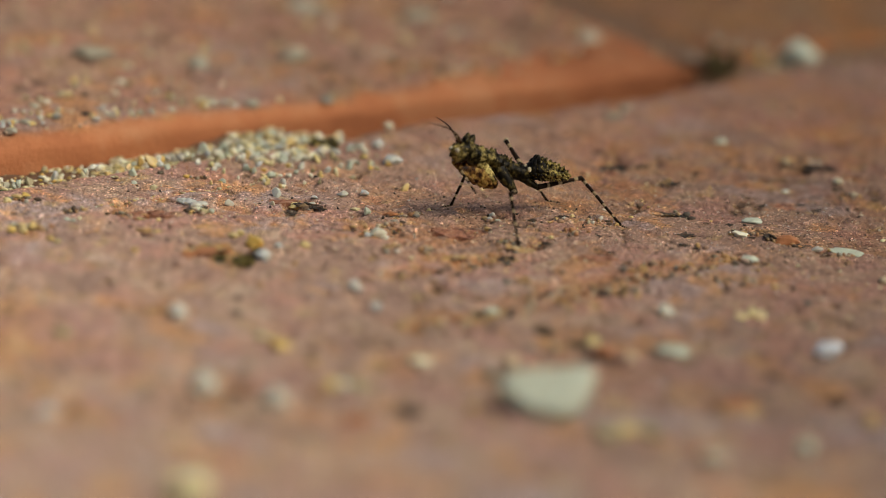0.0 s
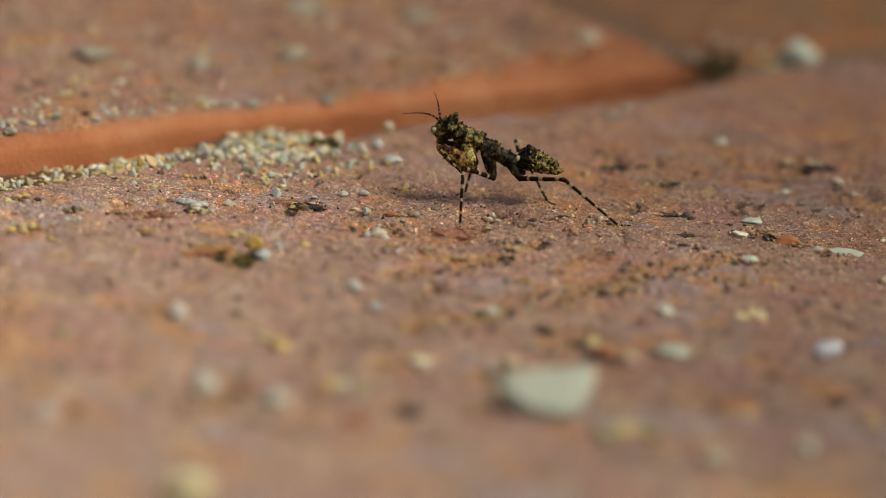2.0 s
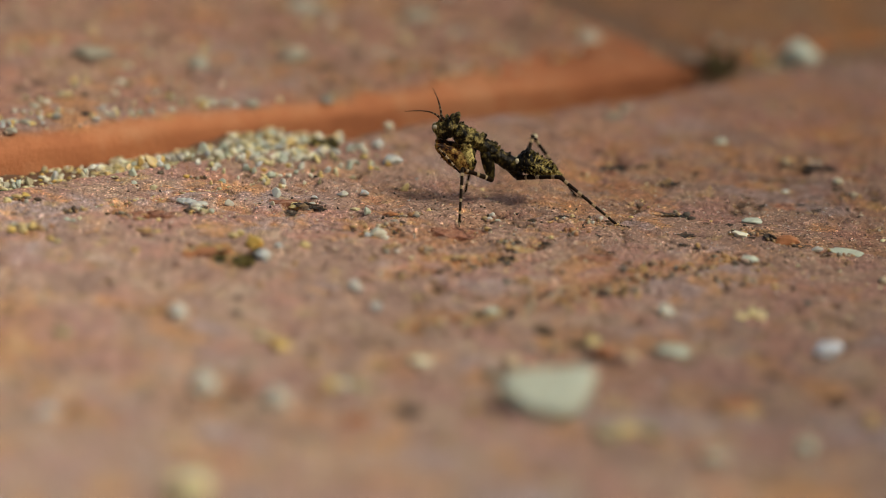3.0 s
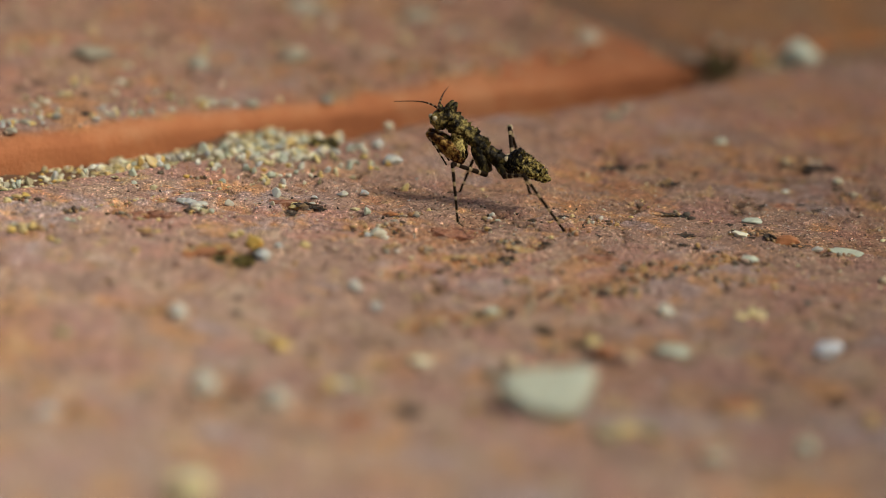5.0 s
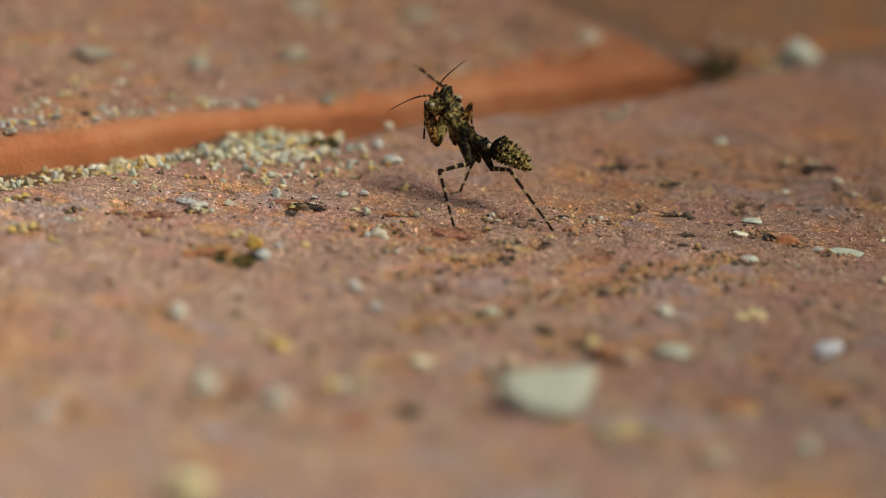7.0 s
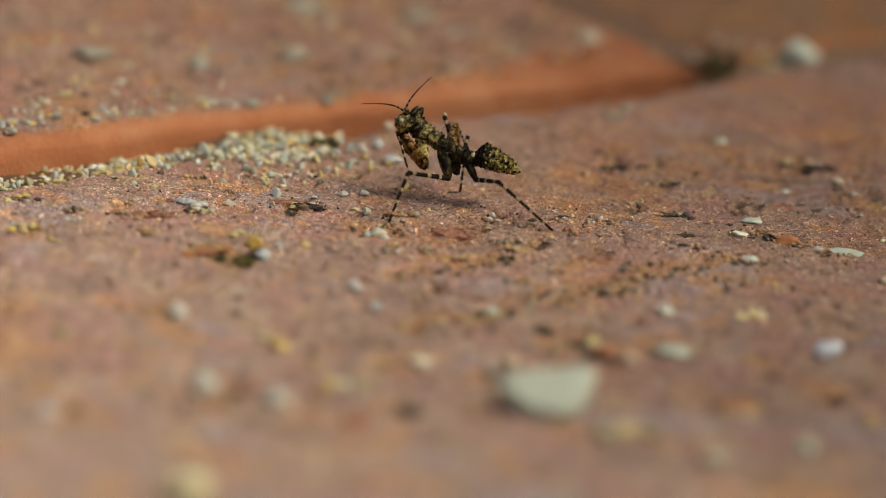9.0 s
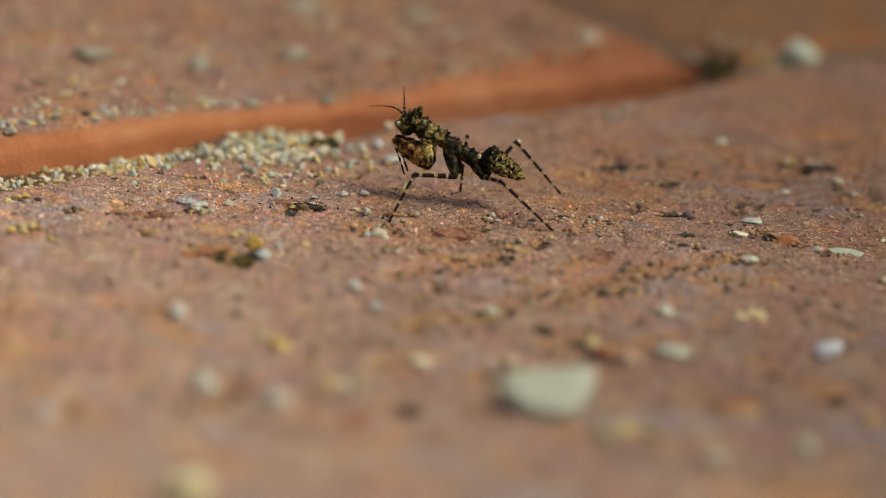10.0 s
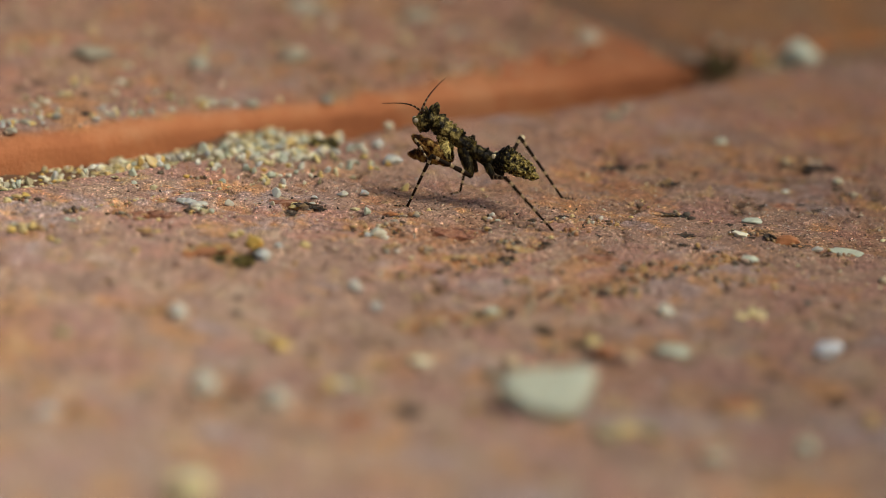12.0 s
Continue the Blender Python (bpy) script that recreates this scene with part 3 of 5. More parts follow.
FAR_GRAINS = [
    (23.7, 69.3, 1.15, 1.29), (26.5, 72.7, 0.87, 1.16), (28.4, 71.4, 0.94, 1.16), (30.9, 71.2, 1.01, 0.87),
    (17.4, 59.9, 1.82, 1.82), (13.1, 68.3, 2.00, 1.86), (-34.4, 45.6, 3.10, 1.62), (-24.4, 45.3, 1.75, 1.48), (-15.6, 51.2, 2.32, 1.36),
    (-18.5, 34.2, 1.17, 0.91), (-11.8, 38.7, 1.05, 0.66), (-15.7, 70.8, 3.17, 1.58), (-4.2, 70.9, 2.59, 1.73), 
    (-37.8, 22.5, 0.8, 0.6), (-35.2, 24.2, 0.8, 0.6), (-37.6, 26.9, 0.8, 0.6), (-22.2, 33.3, 1.17, 0.91),
    (-38.5, 18.5, 1.00, 0.62), (15.2, 43.7, 1.47, 0.80), (16.5, 47.2, 1.08, 0.81), (-12.6, 36.1, 1.05, 0.78),
]
DARK_BITS = [
    (-11.8, 9.8, 1.9, 1.15), (-10.6, 9.3, 1.0, 0.8), (-0.2, -10.2, 0.97, 0.68), (3.3, -14.8, 0.74, 0.67), (7.4, 8.7, 0.60, 0.53),
    (10.0, 10.1, 1.01, 0.44), (-1.6, -38.7, 1.96, 1.55), (19.9, 13.6, 2.33, 0.29), (27.7, 8.1, 1.1, 0.95), (30.9, 7.8, 1.5, 0.6),
    (-4.2, 7.6, 0.55, 0.48), (-4.7, -0.3, 0.53, 0.47), (5.2, -1.1, 1.24, 0.65), (19.5, 23.1, 0.86, 0.40), (-21.6, 5.1, 0.91, 0.38),
    (30.2, -31.1, 1.32, 0.96), (25.8, -25.9, 1.03, 0.87), (-36.7, 57.2, 0.95, 0.78), (-28.7, 54.4, 0.95, 0.66), (14.8, 27.6, 2.23, 1.12),
    (15.6, 29.6, 0.98, 0.72), (17.4, 28.6, 1.07, 0.62), (13.6, 28.7, 0.97, 0.51), (34.8, 24.9, 0.68, 0.41),
]
MORE_DARK_BITS = [
    # first three: a pit's shaded inner wall, laid as a crescent of dark crumbs
    (-15.9, -39.6, 2.6, 0.5), (-14.3, -37.0, 1.3, 0.5), (-14.0, -34.6, 0.9, 0.4),
    (12.5, -24.4, 1.75, 1.19), (11.5, -20.8, 2.08, 0.88), (8.4, -18.1, 1.58, 0.89), (-22.2, -19.7, 1.47, 0.66), (8.2, -17.6, 0.95, 0.78),
    (33.6, 31.7, 2.96, 0.83), (34.8, 30.9, 1.48, 0.62), (20.0, 22.5, 1.05, 0.45), (30.8, 33.0, 1.19, 0.42), (20.6, 8.1, 1.38, 0.29),
    (-12.9, 7.3, 1.83, 0.29), (20.2, 4.6, 1.09, 0.29), (8.8, 3.6, 1.08, 0.28), (22.2, 26.5, 0.48, 0.51), (19.1, 22.8, 0.57, 0.40),
    (34.7, 24.2, 0.58, 0.31), (22.5, 11.8, 0.42, 0.24), (24.4, 11.4, 0.65, 0.24), (26.2, 8.1, 0.55, 0.29), (19.0, 3.4, 0.45, 0.33),
    (21.3, 4.2, 0.68, 0.24), (-1.0, 4.6, 0.54, 0.29), (-4.8, -1.7, 0.35, 0.61), (0.4, -5.4, 0.66, 0.28), (-28.4, 4.1, 0.36, 0.38),
    (-25.4, 3.2, 0.41, 0.24), (-34.5, -2.0, 0.98, 0.28), (-35.5, -3.6, 0.98, 0.28), (-21.0, -6.7, 0.44, 0.37), (13.1, 6.0, 0.45, 0.24),
    (8.3, 3.5, 0.90, 0.28), (10.5, 5.2, 0.36, 0.29), (-6.8, 1.7, 0.45, 0.28), (27.8, 18.2, 0.66, 0.35), (31.0, 19.6, 0.95, 0.25),
    (32.7, 18.0, 1.04, 0.25),
]
CLAY_CHIPS = [
    (-19.4, -5.3, 2.22, 1.0), (-17.6, -4.3, 1.39, 0.9),
    (29.3, 8.3, 2.3, 1.1), (-24.6, 3.8, 1.33, 0.48), (-20.8, -6.2, 1.57, 0.83), (-4.7, 8.2, 1.35, 0.77), (12.7, -23.5, 1.96, 1.85),
    (22.4, -32.6, 3.17, 1.16), (19.4, -42.9, 2.04, 0.71), (-5.4, -41.4, 2.04, 1.02), (5.8, -29.2, 2.13, 0.75),
]
RUBBLE_SPOTS = [
    (-26.5, 4.2, 1.4, 0.8), (-21.1, 5.7, 1.2, 1.1), (-16.9, -5.4, 1.8, 1.9), (-12.0, 9.4, 1.2, 1.0), (-4.5, 6.0, 1.2, 1.9),
    (3.9, 9.5, 0.7, 1.1), (9.5, 9.6, 1.0, 0.8), (11.0, 6.6, 1.4, 0.8), (13.4, 10.2, 1.7, 1.1), (20.1, 13.5, 1.5, 0.7),
    (25.8, 9.6, 1.5, 1.1), (29.3, 7.9, 1.4, 1.3), (33.7, 6.0, 1.4, 1.1), (8.3, 3.2, 1.2, 0.8), (-4.4, -0.8, 0.8, 1.2),
    (5.2, -1.4, 1.2, 1.2), (14.8, 28.0, 1.3, 1.4), (19.5, 23.1, 1.0, 0.9), (32.7, 34.4, 2.4, 1.9), (23.6, -3.7, 2.8, 1.5),
]
MORE_RUBBLE = [
    (14.7, -7.9, 2.3, 1.4), (10.1, -9.7, 2.0, 1.3), (3.3, -14.5, 1.3, 1.1), (-35.8, 5.9, 1.4, 0.9), (-33.9, -1.6, 1.9, 1.1),
    (-22.2, -19.9, 1.1, 0.9), (-31.2, 3.7, 1.0, 0.6), (35.6, 22.7, 1.5, 1.0), (1.6, 6.1, 2.2, 0.5), (11.7, -20.3, 1.8, 1.6),
    (22.4, -32.6, 1.7, 1.2), (-22.7, 15.6, 3.0, 0.5), (-3.3, 8.8, 1.4, 0.8), (16.3, 15.7, 2.0, 0.7), (-6.9, 4.0, 1.2, 0.9),
    (12.6, -7.2, 1.6, 1.0), (17.1, -4.5, 1.6, 0.9), (20.7, -1.0, 1.4, 0.9), (5.4, 2.9, 1.2, 0.8), (2.7, -3.8, 1.4, 0.9),
    (10.5, -12.2, 1.4, 1.0), (7.3, -7.2, 1.1, 0.9), (26.2, 1.4, 1.4, 0.8), (-1.1, -0.1, 1.2, 0.8),
]
lay("quartz_grain", QUARTZ_GRAINS + MORE_QUARTZ_GRAINS, QUARTZ_STONES, "rounded white quartz grain lying on the brick", "sand grain", "quartz grains on the brick", 1)
lay("cream_grain", CREAM_GRAINS + MORE_CREAM_GRAINS, CREAM_STONES, "cream-coloured stone grain lying on the brick", "sand grain", "cream grains on the brick", 2)
lay("ochre_grain", OCHRE_GRAINS + MORE_OCHRE_GRAINS, OCHRE_STONES, "ochre yellow sand grain lying on the brick", "sand grain", "ochre grains on the brick", 3)
lay("pale_pebble", FAR_GRAINS, DULL_STONES, "pale pebble on the bricks beyond the joint", "pebble", "pale pebbles beyond the joint", 4)
# soil crumbs, and the few that stand in for shade inside a pit
lay("dark_crumb", DARK_BITS + MORE_DARK_BITS, DARK_HEAPS, "blackish crumb of soil in a brick hollow, a few standing in for pit shade", "soil crumb", "dark crumbs on the brick", 5, 0.42, 1.0)
lay("ochre_crust", [(-18.9, -4.4, 2.9, 1.0), (-17.4, -4.9, 1.6, 0.8), (-20.2, -5.2, 1.6, 0.6), (0.7, -1.4, 2.6, 0.4), (6.4, 1.4, 2.2, 0.4), (-24.4, -0.6, 2.2, 0.5), (22.6, -33.4, 3.4, 0.9)], OCHRE_HEAPS,
    "crumbly ochre crust worn loose on the brick", "crust", "ochre crusts on the brick", 9, 0.4)
lay("clay_chip", CLAY_CHIPS, CHIP_STONES, "broken orange-brown chip of brick clay", "clay chip", "clay chips on the brick", 6, 0.4)


PALE_STONES = variants(lambda i: pebble(46 + i, 0.3, 0.1, 3, 2), [SHELL])
YELLOW_STONES = variants(lambda i: pebble(48 + i, 0.3, 0.1, 3, 2), [YELLOW])
lay("pale_pebble", [(34.8, 70.5, 3.3, 3.1)], PALE_STONES, "round pale pebble beside the moss in the far joint", "pebble", "", 7)
lay("yellow_pebble", [(-16.2, -57.6, 2.8, 2.7)], YELLOW_STONES, "round straw-yellow pebble lying on the brick", "pebble", "", 8)


def stone_chip():
    """The large cream stone chip: a slab with a straight upper edge, a slanting broken end and a rounded belly."""
    rim = [(-2.95, 1.2), (-1.5, 1.62), (1.0, 1.85), (3.2, 2.0), (3.6, 1.5), (3.35, 0.3), (2.7, -1.1), (1.9, -1.9), (0.5, -2.05), (-1.2, -1.75), (-2.7, -0.8), (-3.55, 0.3)]
    bm = bmesh.new()
    rings = []
    for depth, grow in ((-0.95, 0.62), (-0.85, 0.82), (-0.45, 0.97), (0.1, 1.0), (0.6, 0.95), (0.95, 0.7)):
        rings.append([bm.verts.new((x * grow * MM, depth * MM, (z * grow + 0.08 * noise.noise(Vector((x, z, depth)))) * MM)) for x, z in rim])
    for a, b in zip(rings, rings[1:]):
        for i in range(len(rim)):
            bm.faces.new((a[i - 1], a[i], b[i], b[i - 1]))
    bm.faces.new(rings[0])
    bm.faces.new(rings[-1])
    bmesh.ops.recalc_face_normals(bm, faces=bm.faces)
    bmesh.ops.subdivide_edges(bm, edges=bm.edges, cuts=2, use_grid_fill=True, smooth=0.9)
    for f in bm.faces:
        f.smooth = True
    ob = part("stone_chip", bm, SHELL, None)
    ob.matrix_basis = pose(8.2 * MM, -36.8 * MM, 1.45 * MM, -42, -2, 0)
    return tagged(ob, "large smooth cream stone chip lying on the brick", "stone chip")


stone_chip()


def flake():
    bm = bmesh.new()
    bmesh.ops.create_icosphere(bm, subdivisions=3, radius=1.0)
    for v in bm.verts:
        c = v.co
        k = 1 + 0.3 * noise.noise(c * 1.8)
        v.co = Vector((c.x * 1.5 * k, c.y * 0.9 * k, c.z * 0.16 + 0.08 * c.x)) * MM
    ob = part("pale_flake", bm, SHELL, None)
    ob.matrix_basis = pose(34.2 * MM, 6.6 * MM, (rest_height(34.2, 6.6) + 0.12) * MM, 0, 6, -6)
    return tagged(ob, "thin pale flake of stone on the brick", "stone flake")


flake()


def moss_tufts():
    for x, y, w, h, i in ((25.6, 64.4, 1.0, 3.3, 0), (27.9, 65.6, 1.0, 3.0, 1), (26.6, 64.2, 1.5, 1.5, 1), (-16.1, -6.4, 2.1, 1.0, 0), (-18.1, -5.8, 1.2, 0.5, 1), (-15.0, -5.2, 1.2, 1.0, 1),
                       (-10.8, 27.3, 1.8, 1.1, 0), (-12.1, 27.7, 1.3, 0.9, 1)):
        ob = new("moss_tuft", MOSS_HEAPS[i])
        z = max(rest_height(x, y), -0.4)
        ob.matrix_basis = Matrix.Translation(Vector((x, y, z)) * MM) @ Matrix.Diagonal((w / 2 * MM, w / 2 * MM, h * 1.5 * MM, 1))
        tagged(ob, "dark olive tuft of dry moss in the paving", "moss", "moss tufts in the paving")


moss_tufts()


def heap_grains():
    """Single sand grains heaped in the joint and spilled over the brick's arris."""
    rng = random.Random(31)
    forms = QUARTZ_STONES + CREAM_STONES + CREAM_STONES[::2] + CREAM_STONES + OCHRE_STONES[:1]
    for i in range(300):
        if i < 85:
            u, v = rng.gauss(3.8, 5.5), EDGE + rng.uniform(-2.2, 3.2)
        elif i < 125:
            u, v = rng.uniform(-25, -1), EDGE + rng.uniform(-0.8, 2.8)
        else:
            u, v = rng.gauss(2.2, 6), EDGE - abs(rng.gauss(0, 5.6))
        if u > 12.6:
            continue
        x, y = back(u, v)
        r = rng.uniform(0.24, 0.48) * (1.15 if i < 100 else 0.95)
        z = max(rest_height(x, y), float(sand_top(np.array([u]), np.array([max(v, EDGE - 0.8)]))[0]) if v > EDGE - 0.9 else -9)
        if i < 100:
            z += rng.uniform(0, 0.25)
        ob = new("sand_grain", forms[rng.randrange(len(forms))])
        ob.matrix_basis = Matrix.Translation(Vector((x, y, z + r * 0.45)) * MM) @ Euler((rng.uniform(0, 3), rng.uniform(0, 3), rng.uniform(0, 6))).to_matrix().to_4x4() @ \
            Matrix.Diagonal((r * rng.uniform(0.8, 1.4) * MM, r * rng.uniform(0.8, 1.1) * MM, r * rng.uniform(0.6, 0.95) * MM, 1))
        tagged(ob, "pale translucent sand grain heaped at the brick joint", "sand grain", "sand grains at the joint")


heap_grains()


def ledge_grains():
    """Sand grains lying along the worn edge of the brick beyond the joint."""
    rng = random.Random(57)
    forms = CREAM_STONES + QUARTZ_STONES[:3] + OCHRE_STONES[:1]
    for i in range(95):
        u = rng.uniform(-22, 6)
        v = EDGE + 7 + abs(rng.gauss(0, 2.2)) + (1.5 if u < -10 else 0)
        x, y = back(u, v)
        r = rng.uniform(0.15, 0.33)
        ob = new("sand_grain", forms[rng.randrange(len(forms))])
        ob.matrix_basis = Matrix.Translation(Vector((x, y, rest_height(x, y) + r * 0.4)) * MM) @ Euler((rng.uniform(0, 3), rng.uniform(0, 3), rng.uniform(0, 6))).to_matrix().to_4x4() @ \
            Matrix.Diagonal((r * rng.uniform(0.9, 1.4) * MM, r * MM, r * rng.uniform(0.6, 0.95) * MM, 1))
        tagged(ob, "pale sand grain on the edge of the far brick", "sand grain", "sand grains on the far brick")


ledge_grains()


def strew(name, x, y, rng, small, large, mat, label, place):
    """Small crumbs at the given places, resting on the paving, in one mesh."""
    bm = bmesh.new()
    bmesh.ops.create_icosphere(bm, subdivisions=1, radius=1.0)
    bm.verts.ensure_lookup_table()
    unit = np.array([v.co[:] for v in bm.verts])
    tris = np.array([[v.index for v in f.verts] for f in bm.faces])
    bm.free()
    u, v = x * TX[0] + y * TX[1], x * TY[0] + y * TY[1]
    count = len(x)
    z = place(u, v, x, y)
    r = small + (large - small) * rng.random(count) ** 3
    size = r[:, None] * rng.uniform(0.45, 1.55, (count, 3))
    size[:, 2] *= 0.7
    ang = rng.uniform(0, 6.28, count)
    pts = unit[None] * (1 + 0.4 * rng.uniform(-1, 1, (count, len(unit), 1))) * size[:, None, :]
    c, s = np.cos(ang)[:, None], np.sin(ang)[:, None]
    px, py = pts[..., 0] * c - pts[..., 1] * s, pts[..., 0] * s + pts[..., 1] * c
    verts = np.stack([px + x[:, None], py + y[:, None], pts[..., 2] + (z + r * 0.3)[:, None]], -1).reshape(-1, 3) * MM
    faces = (tris[None] + (np.arange(count) * len(unit))[:, None, None]).reshape(-1, 3)
    me = bpy.data.meshes.new(name)
    me.vertices.add(len(verts))
    me.vertices.foreach_set("co", verts.ravel())
    me.loops.add(faces.size)
    me.loops.foreach_set("vertex_index", faces.ravel().astype(np.int32))
    me.polygons.add(len(faces))
    me.polygons.foreach_set("loop_start", np.arange(0, faces.size, 3, dtype=np.int32))
    me.update(calc_edges=True)
    return tagged(link_part(name, me, mat, None), label, name.replace("_", " "), kind="stuff")


def litter(name, count, small, large, mat, label, seed, area, place, band=(-999, 999), even=0.0, thin=0.0):
    """Crumbs too small to tell apart, strewn over a stretch of paving, in one mesh."""
    rng = np.random.default_rng(seed)
    u0, u1, v0, v1 = area
    u, v = rng.uniform(u0, u1, count), rng.uniform(v0, v1, count)
    x, y = u * TX[0] + v * TY[0], u * TX[1] + v * TY[1]
    keep = relief(x, y, 6.0, seed + 3) + 0.7 * relief(x, y, 2.2, seed + 4) > rng.uniform(-1.2 - even, 0.9 - even, count)
    keep &= (y > band[0] + rng.uniform(0, 8, count)) & (y < band[1] - rng.uniform(0, 8, count))
    if thin:
        keep &= rng.uniform(-1, 1, count) < np.clip((x + 6) / thin, -0.75, 0.6) + 0.3
    u, v, x, y = u[keep], v[keep], x[keep], y[keep]
    return strew(name, x, y, rng, small, large, mat, label, place)


NEAR_AREA, FAR_AREA = (-68, 82, EDGE - 100, EDGE - 1), (-26, 59, EDGE + 6.5, EDGE + 66)
# plates of the brick's skin that have come loose: x, y of the front edge, width (mm)
FLAKES = [(1.6, 4.4, 5.3), (-26.6, 3.2, 4.6), (-23.6, 3.4, 2.2), (-14.0, 9.8, 2.4),
          (8.1, 3.0, 1.6), (29.8, 18.0, 3.0), (14.8, 25.6, 2.3), (35.3, 30.9, 2.6), (-0.3, -6.2, 2.8), (13.0, -1.5, 2.8)]


def skin_flakes():
    rng = random.Random(12)
    for i, (x, y, w) in enumerate(FLAKES):
        bm = bmesh.new()
        deep, n = min(w * rng.uniform(0.45, 0.7), 2.2), 44
        rings = [[], [], [], []]
        for j in range(n):
            a = 2 * math.pi * j / n
            k = 1 + 0.5 * noise.noise(Vector((math.cos(a) * 1.6, math.sin(a) * 1.6, i * 3.7))) + 0.4 * noise.noise(Vector((math.cos(a) * 4, math.sin(a) * 5, i * 1.3))) + 0.25 * noise.noise(Vector((math.cos(a) * 11, math.sin(a) * 11, i)))
            px, py = math.cos(a) * w / 2 * k, math.sin(a) * deep / 2 * k
            for ring, grow, high in zip(rings, (0.97, 1.0, 0.7, 0.35), (-0.4, 0.12, 0.17, 0.15)):
                lift = 0 if high < 0 else 0.14 * noise.noise(Vector((px * grow * 1.7, py * grow * 2.5, i))) + 0.06 * noise.noise(Vector((px * grow * 5, py * grow * 6, i)))
                ring.append(bm.verts.new((px * grow * MM, (py * grow + deep / 2) * MM, (high + lift) * MM)))
        mid = bm.verts.new((0, deep / 2 * MM, 0.15 * MM))
        for low, top in zip(rings, rings[1:]):
            for j in range(n):
                bm.faces.new((low[j - 1], low[j], top[j], top[j - 1]))
        for j in range(n):
            bm.faces.new((rings[3][j - 1], rings[3][j], mid))
        bm.faces.new(rings[0])
        bmesh.ops.recalc_face_normals(bm, faces=bm.faces)
        ob = part("skin_flake", bm, SKIN, pavement, "lifted dark brown plate of brick skin" if i == 0 else "")
        ob.matrix_basis = pose(x * MM, y * MM, (rest_height(x, y + deep / 2) - (0.02 if i == 0 else 0.11)) * MM, rng.uniform(0, 3), rng.uniform(-3, 3), rng.uniform(-12, 12))


skin_flakes()


def rubble_spots(rows, seed):
    """Patches of mixed crumbs lodged in the hollows: x, y, half width, half depth (mm)."""
    rng = np.random.default_rng(seed)
    for i, (x, y, w, d) in enumerate(rows):
        count = int(np.clip(w * d * 24, 40, 260))
        a, r = rng.uniform(0, 6.28, count), rng.random(count) ** 0.6
        strew("rubble_patch", x + np.cos(a) * r * w, y + np.sin(a) * r * d, rng, 0.06, 0.32, RUBBLE,
              "patch of dark, ochre and orange crumbs in a hollow of the brick", lambda u, v, px, py: worn_top(px, py, 1)[0])


litter("clay_crumbs", 14000, 0.03, 0.12, DUST, "tiny clay crumbs and dust on the brick face", 81, NEAR_AREA, lambda u, v, x, y: worn_top(x, y, 1)[0])
litter("brick_grit", 60000, 0.02, 0.075, DUST, "gritty crumbs of the worn brick face", 87, (-50, 76, -36, EDGE - 0.5), lambda u, v, x, y: worn_top(x, y, 1)[0], (-10, 34), 0.0, 14.0)
litter("fine_sand", 2000, 0.04, 0.2, SAND, "scattered fine sand on the brick face", 82, NEAR_AREA, lambda u, v, x, y: worn_top(x, y, 1)[0])
litter("fine_grit", 3200, 0.04, 0.17, GRIT, "scattered dark grit on the brick face", 83, NEAR_AREA, lambda u, v, x, y: worn_top(x, y, 1)[0])
litter("dark_specks", 17000, 0.025, 0.1, GRIT, "fine dark specks of soil on the worn brick face", 183, (-50, 76, -36, EDGE - 0.5), lambda u, v, x, y: worn_top(x, y, 1)[0], (-14, 38), 0.1, 20.0)
litter("far_sand", 1300, 0.12, 0.45, SAND, "scattered sand on the brick beyond the joint", 84, FAR_AREA, lambda u, v, x, y: FAR_TOP - FAR_LEAN * (u + 20) + worn_top(x, y, 3)[0])
litter("far_grit", 500, 0.12, 0.5, GRIT, "dark grit on the brick beyond the joint", 85, FAR_AREA, lambda u, v, x, y: FAR_TOP - FAR_LEAN * (u + 20) + worn_top(x, y, 3)[0])
litter("pale_specks", 14000, 0.02, 0.075, QUARTZ, "tiny glittering quartz specks on the brick face", 89, (-50, 76, -36, EDGE - 0.5), lambda u, v, x, y: worn_top(x, y, 1)[0], (-12, 36), 0.2)
litter("loose_rubble", 900, 0.1, 0.55, RUBBLE, "loose dark, ochre and pale crumbs on the worn brick", 92, (-66, 60, EDGE - 99, 6), lambda u, v, x, y: worn_top(x, y, 1)[0], (-70, 4))
litter("far_rubble", 520, 0.15, 0.5, RUBBLE, "dark, ochre and pale crumbs on the brick beyond the joint", 93, FAR_AREA, lambda u, v, x, y: FAR_TOP - FAR_LEAN * (u + 20) + worn_top(x, y, 3)[0])
litter("joint_grains", 1700, 0.16, 0.42, SAND, "loose sand grains along the joint", 86, (-42, 12, EDGE - 0.6, EDGE + 5.2), lambda u, v, x, y: sand_top(u, v))
litter("cross_sand", 150, 0.15, 0.4, SAND, "pale sand in the joint beyond the moss", 88, (64, 92, EDGE - 0.5, EDGE + 4.5), lambda u, v, x, y: sand_top(u, v))


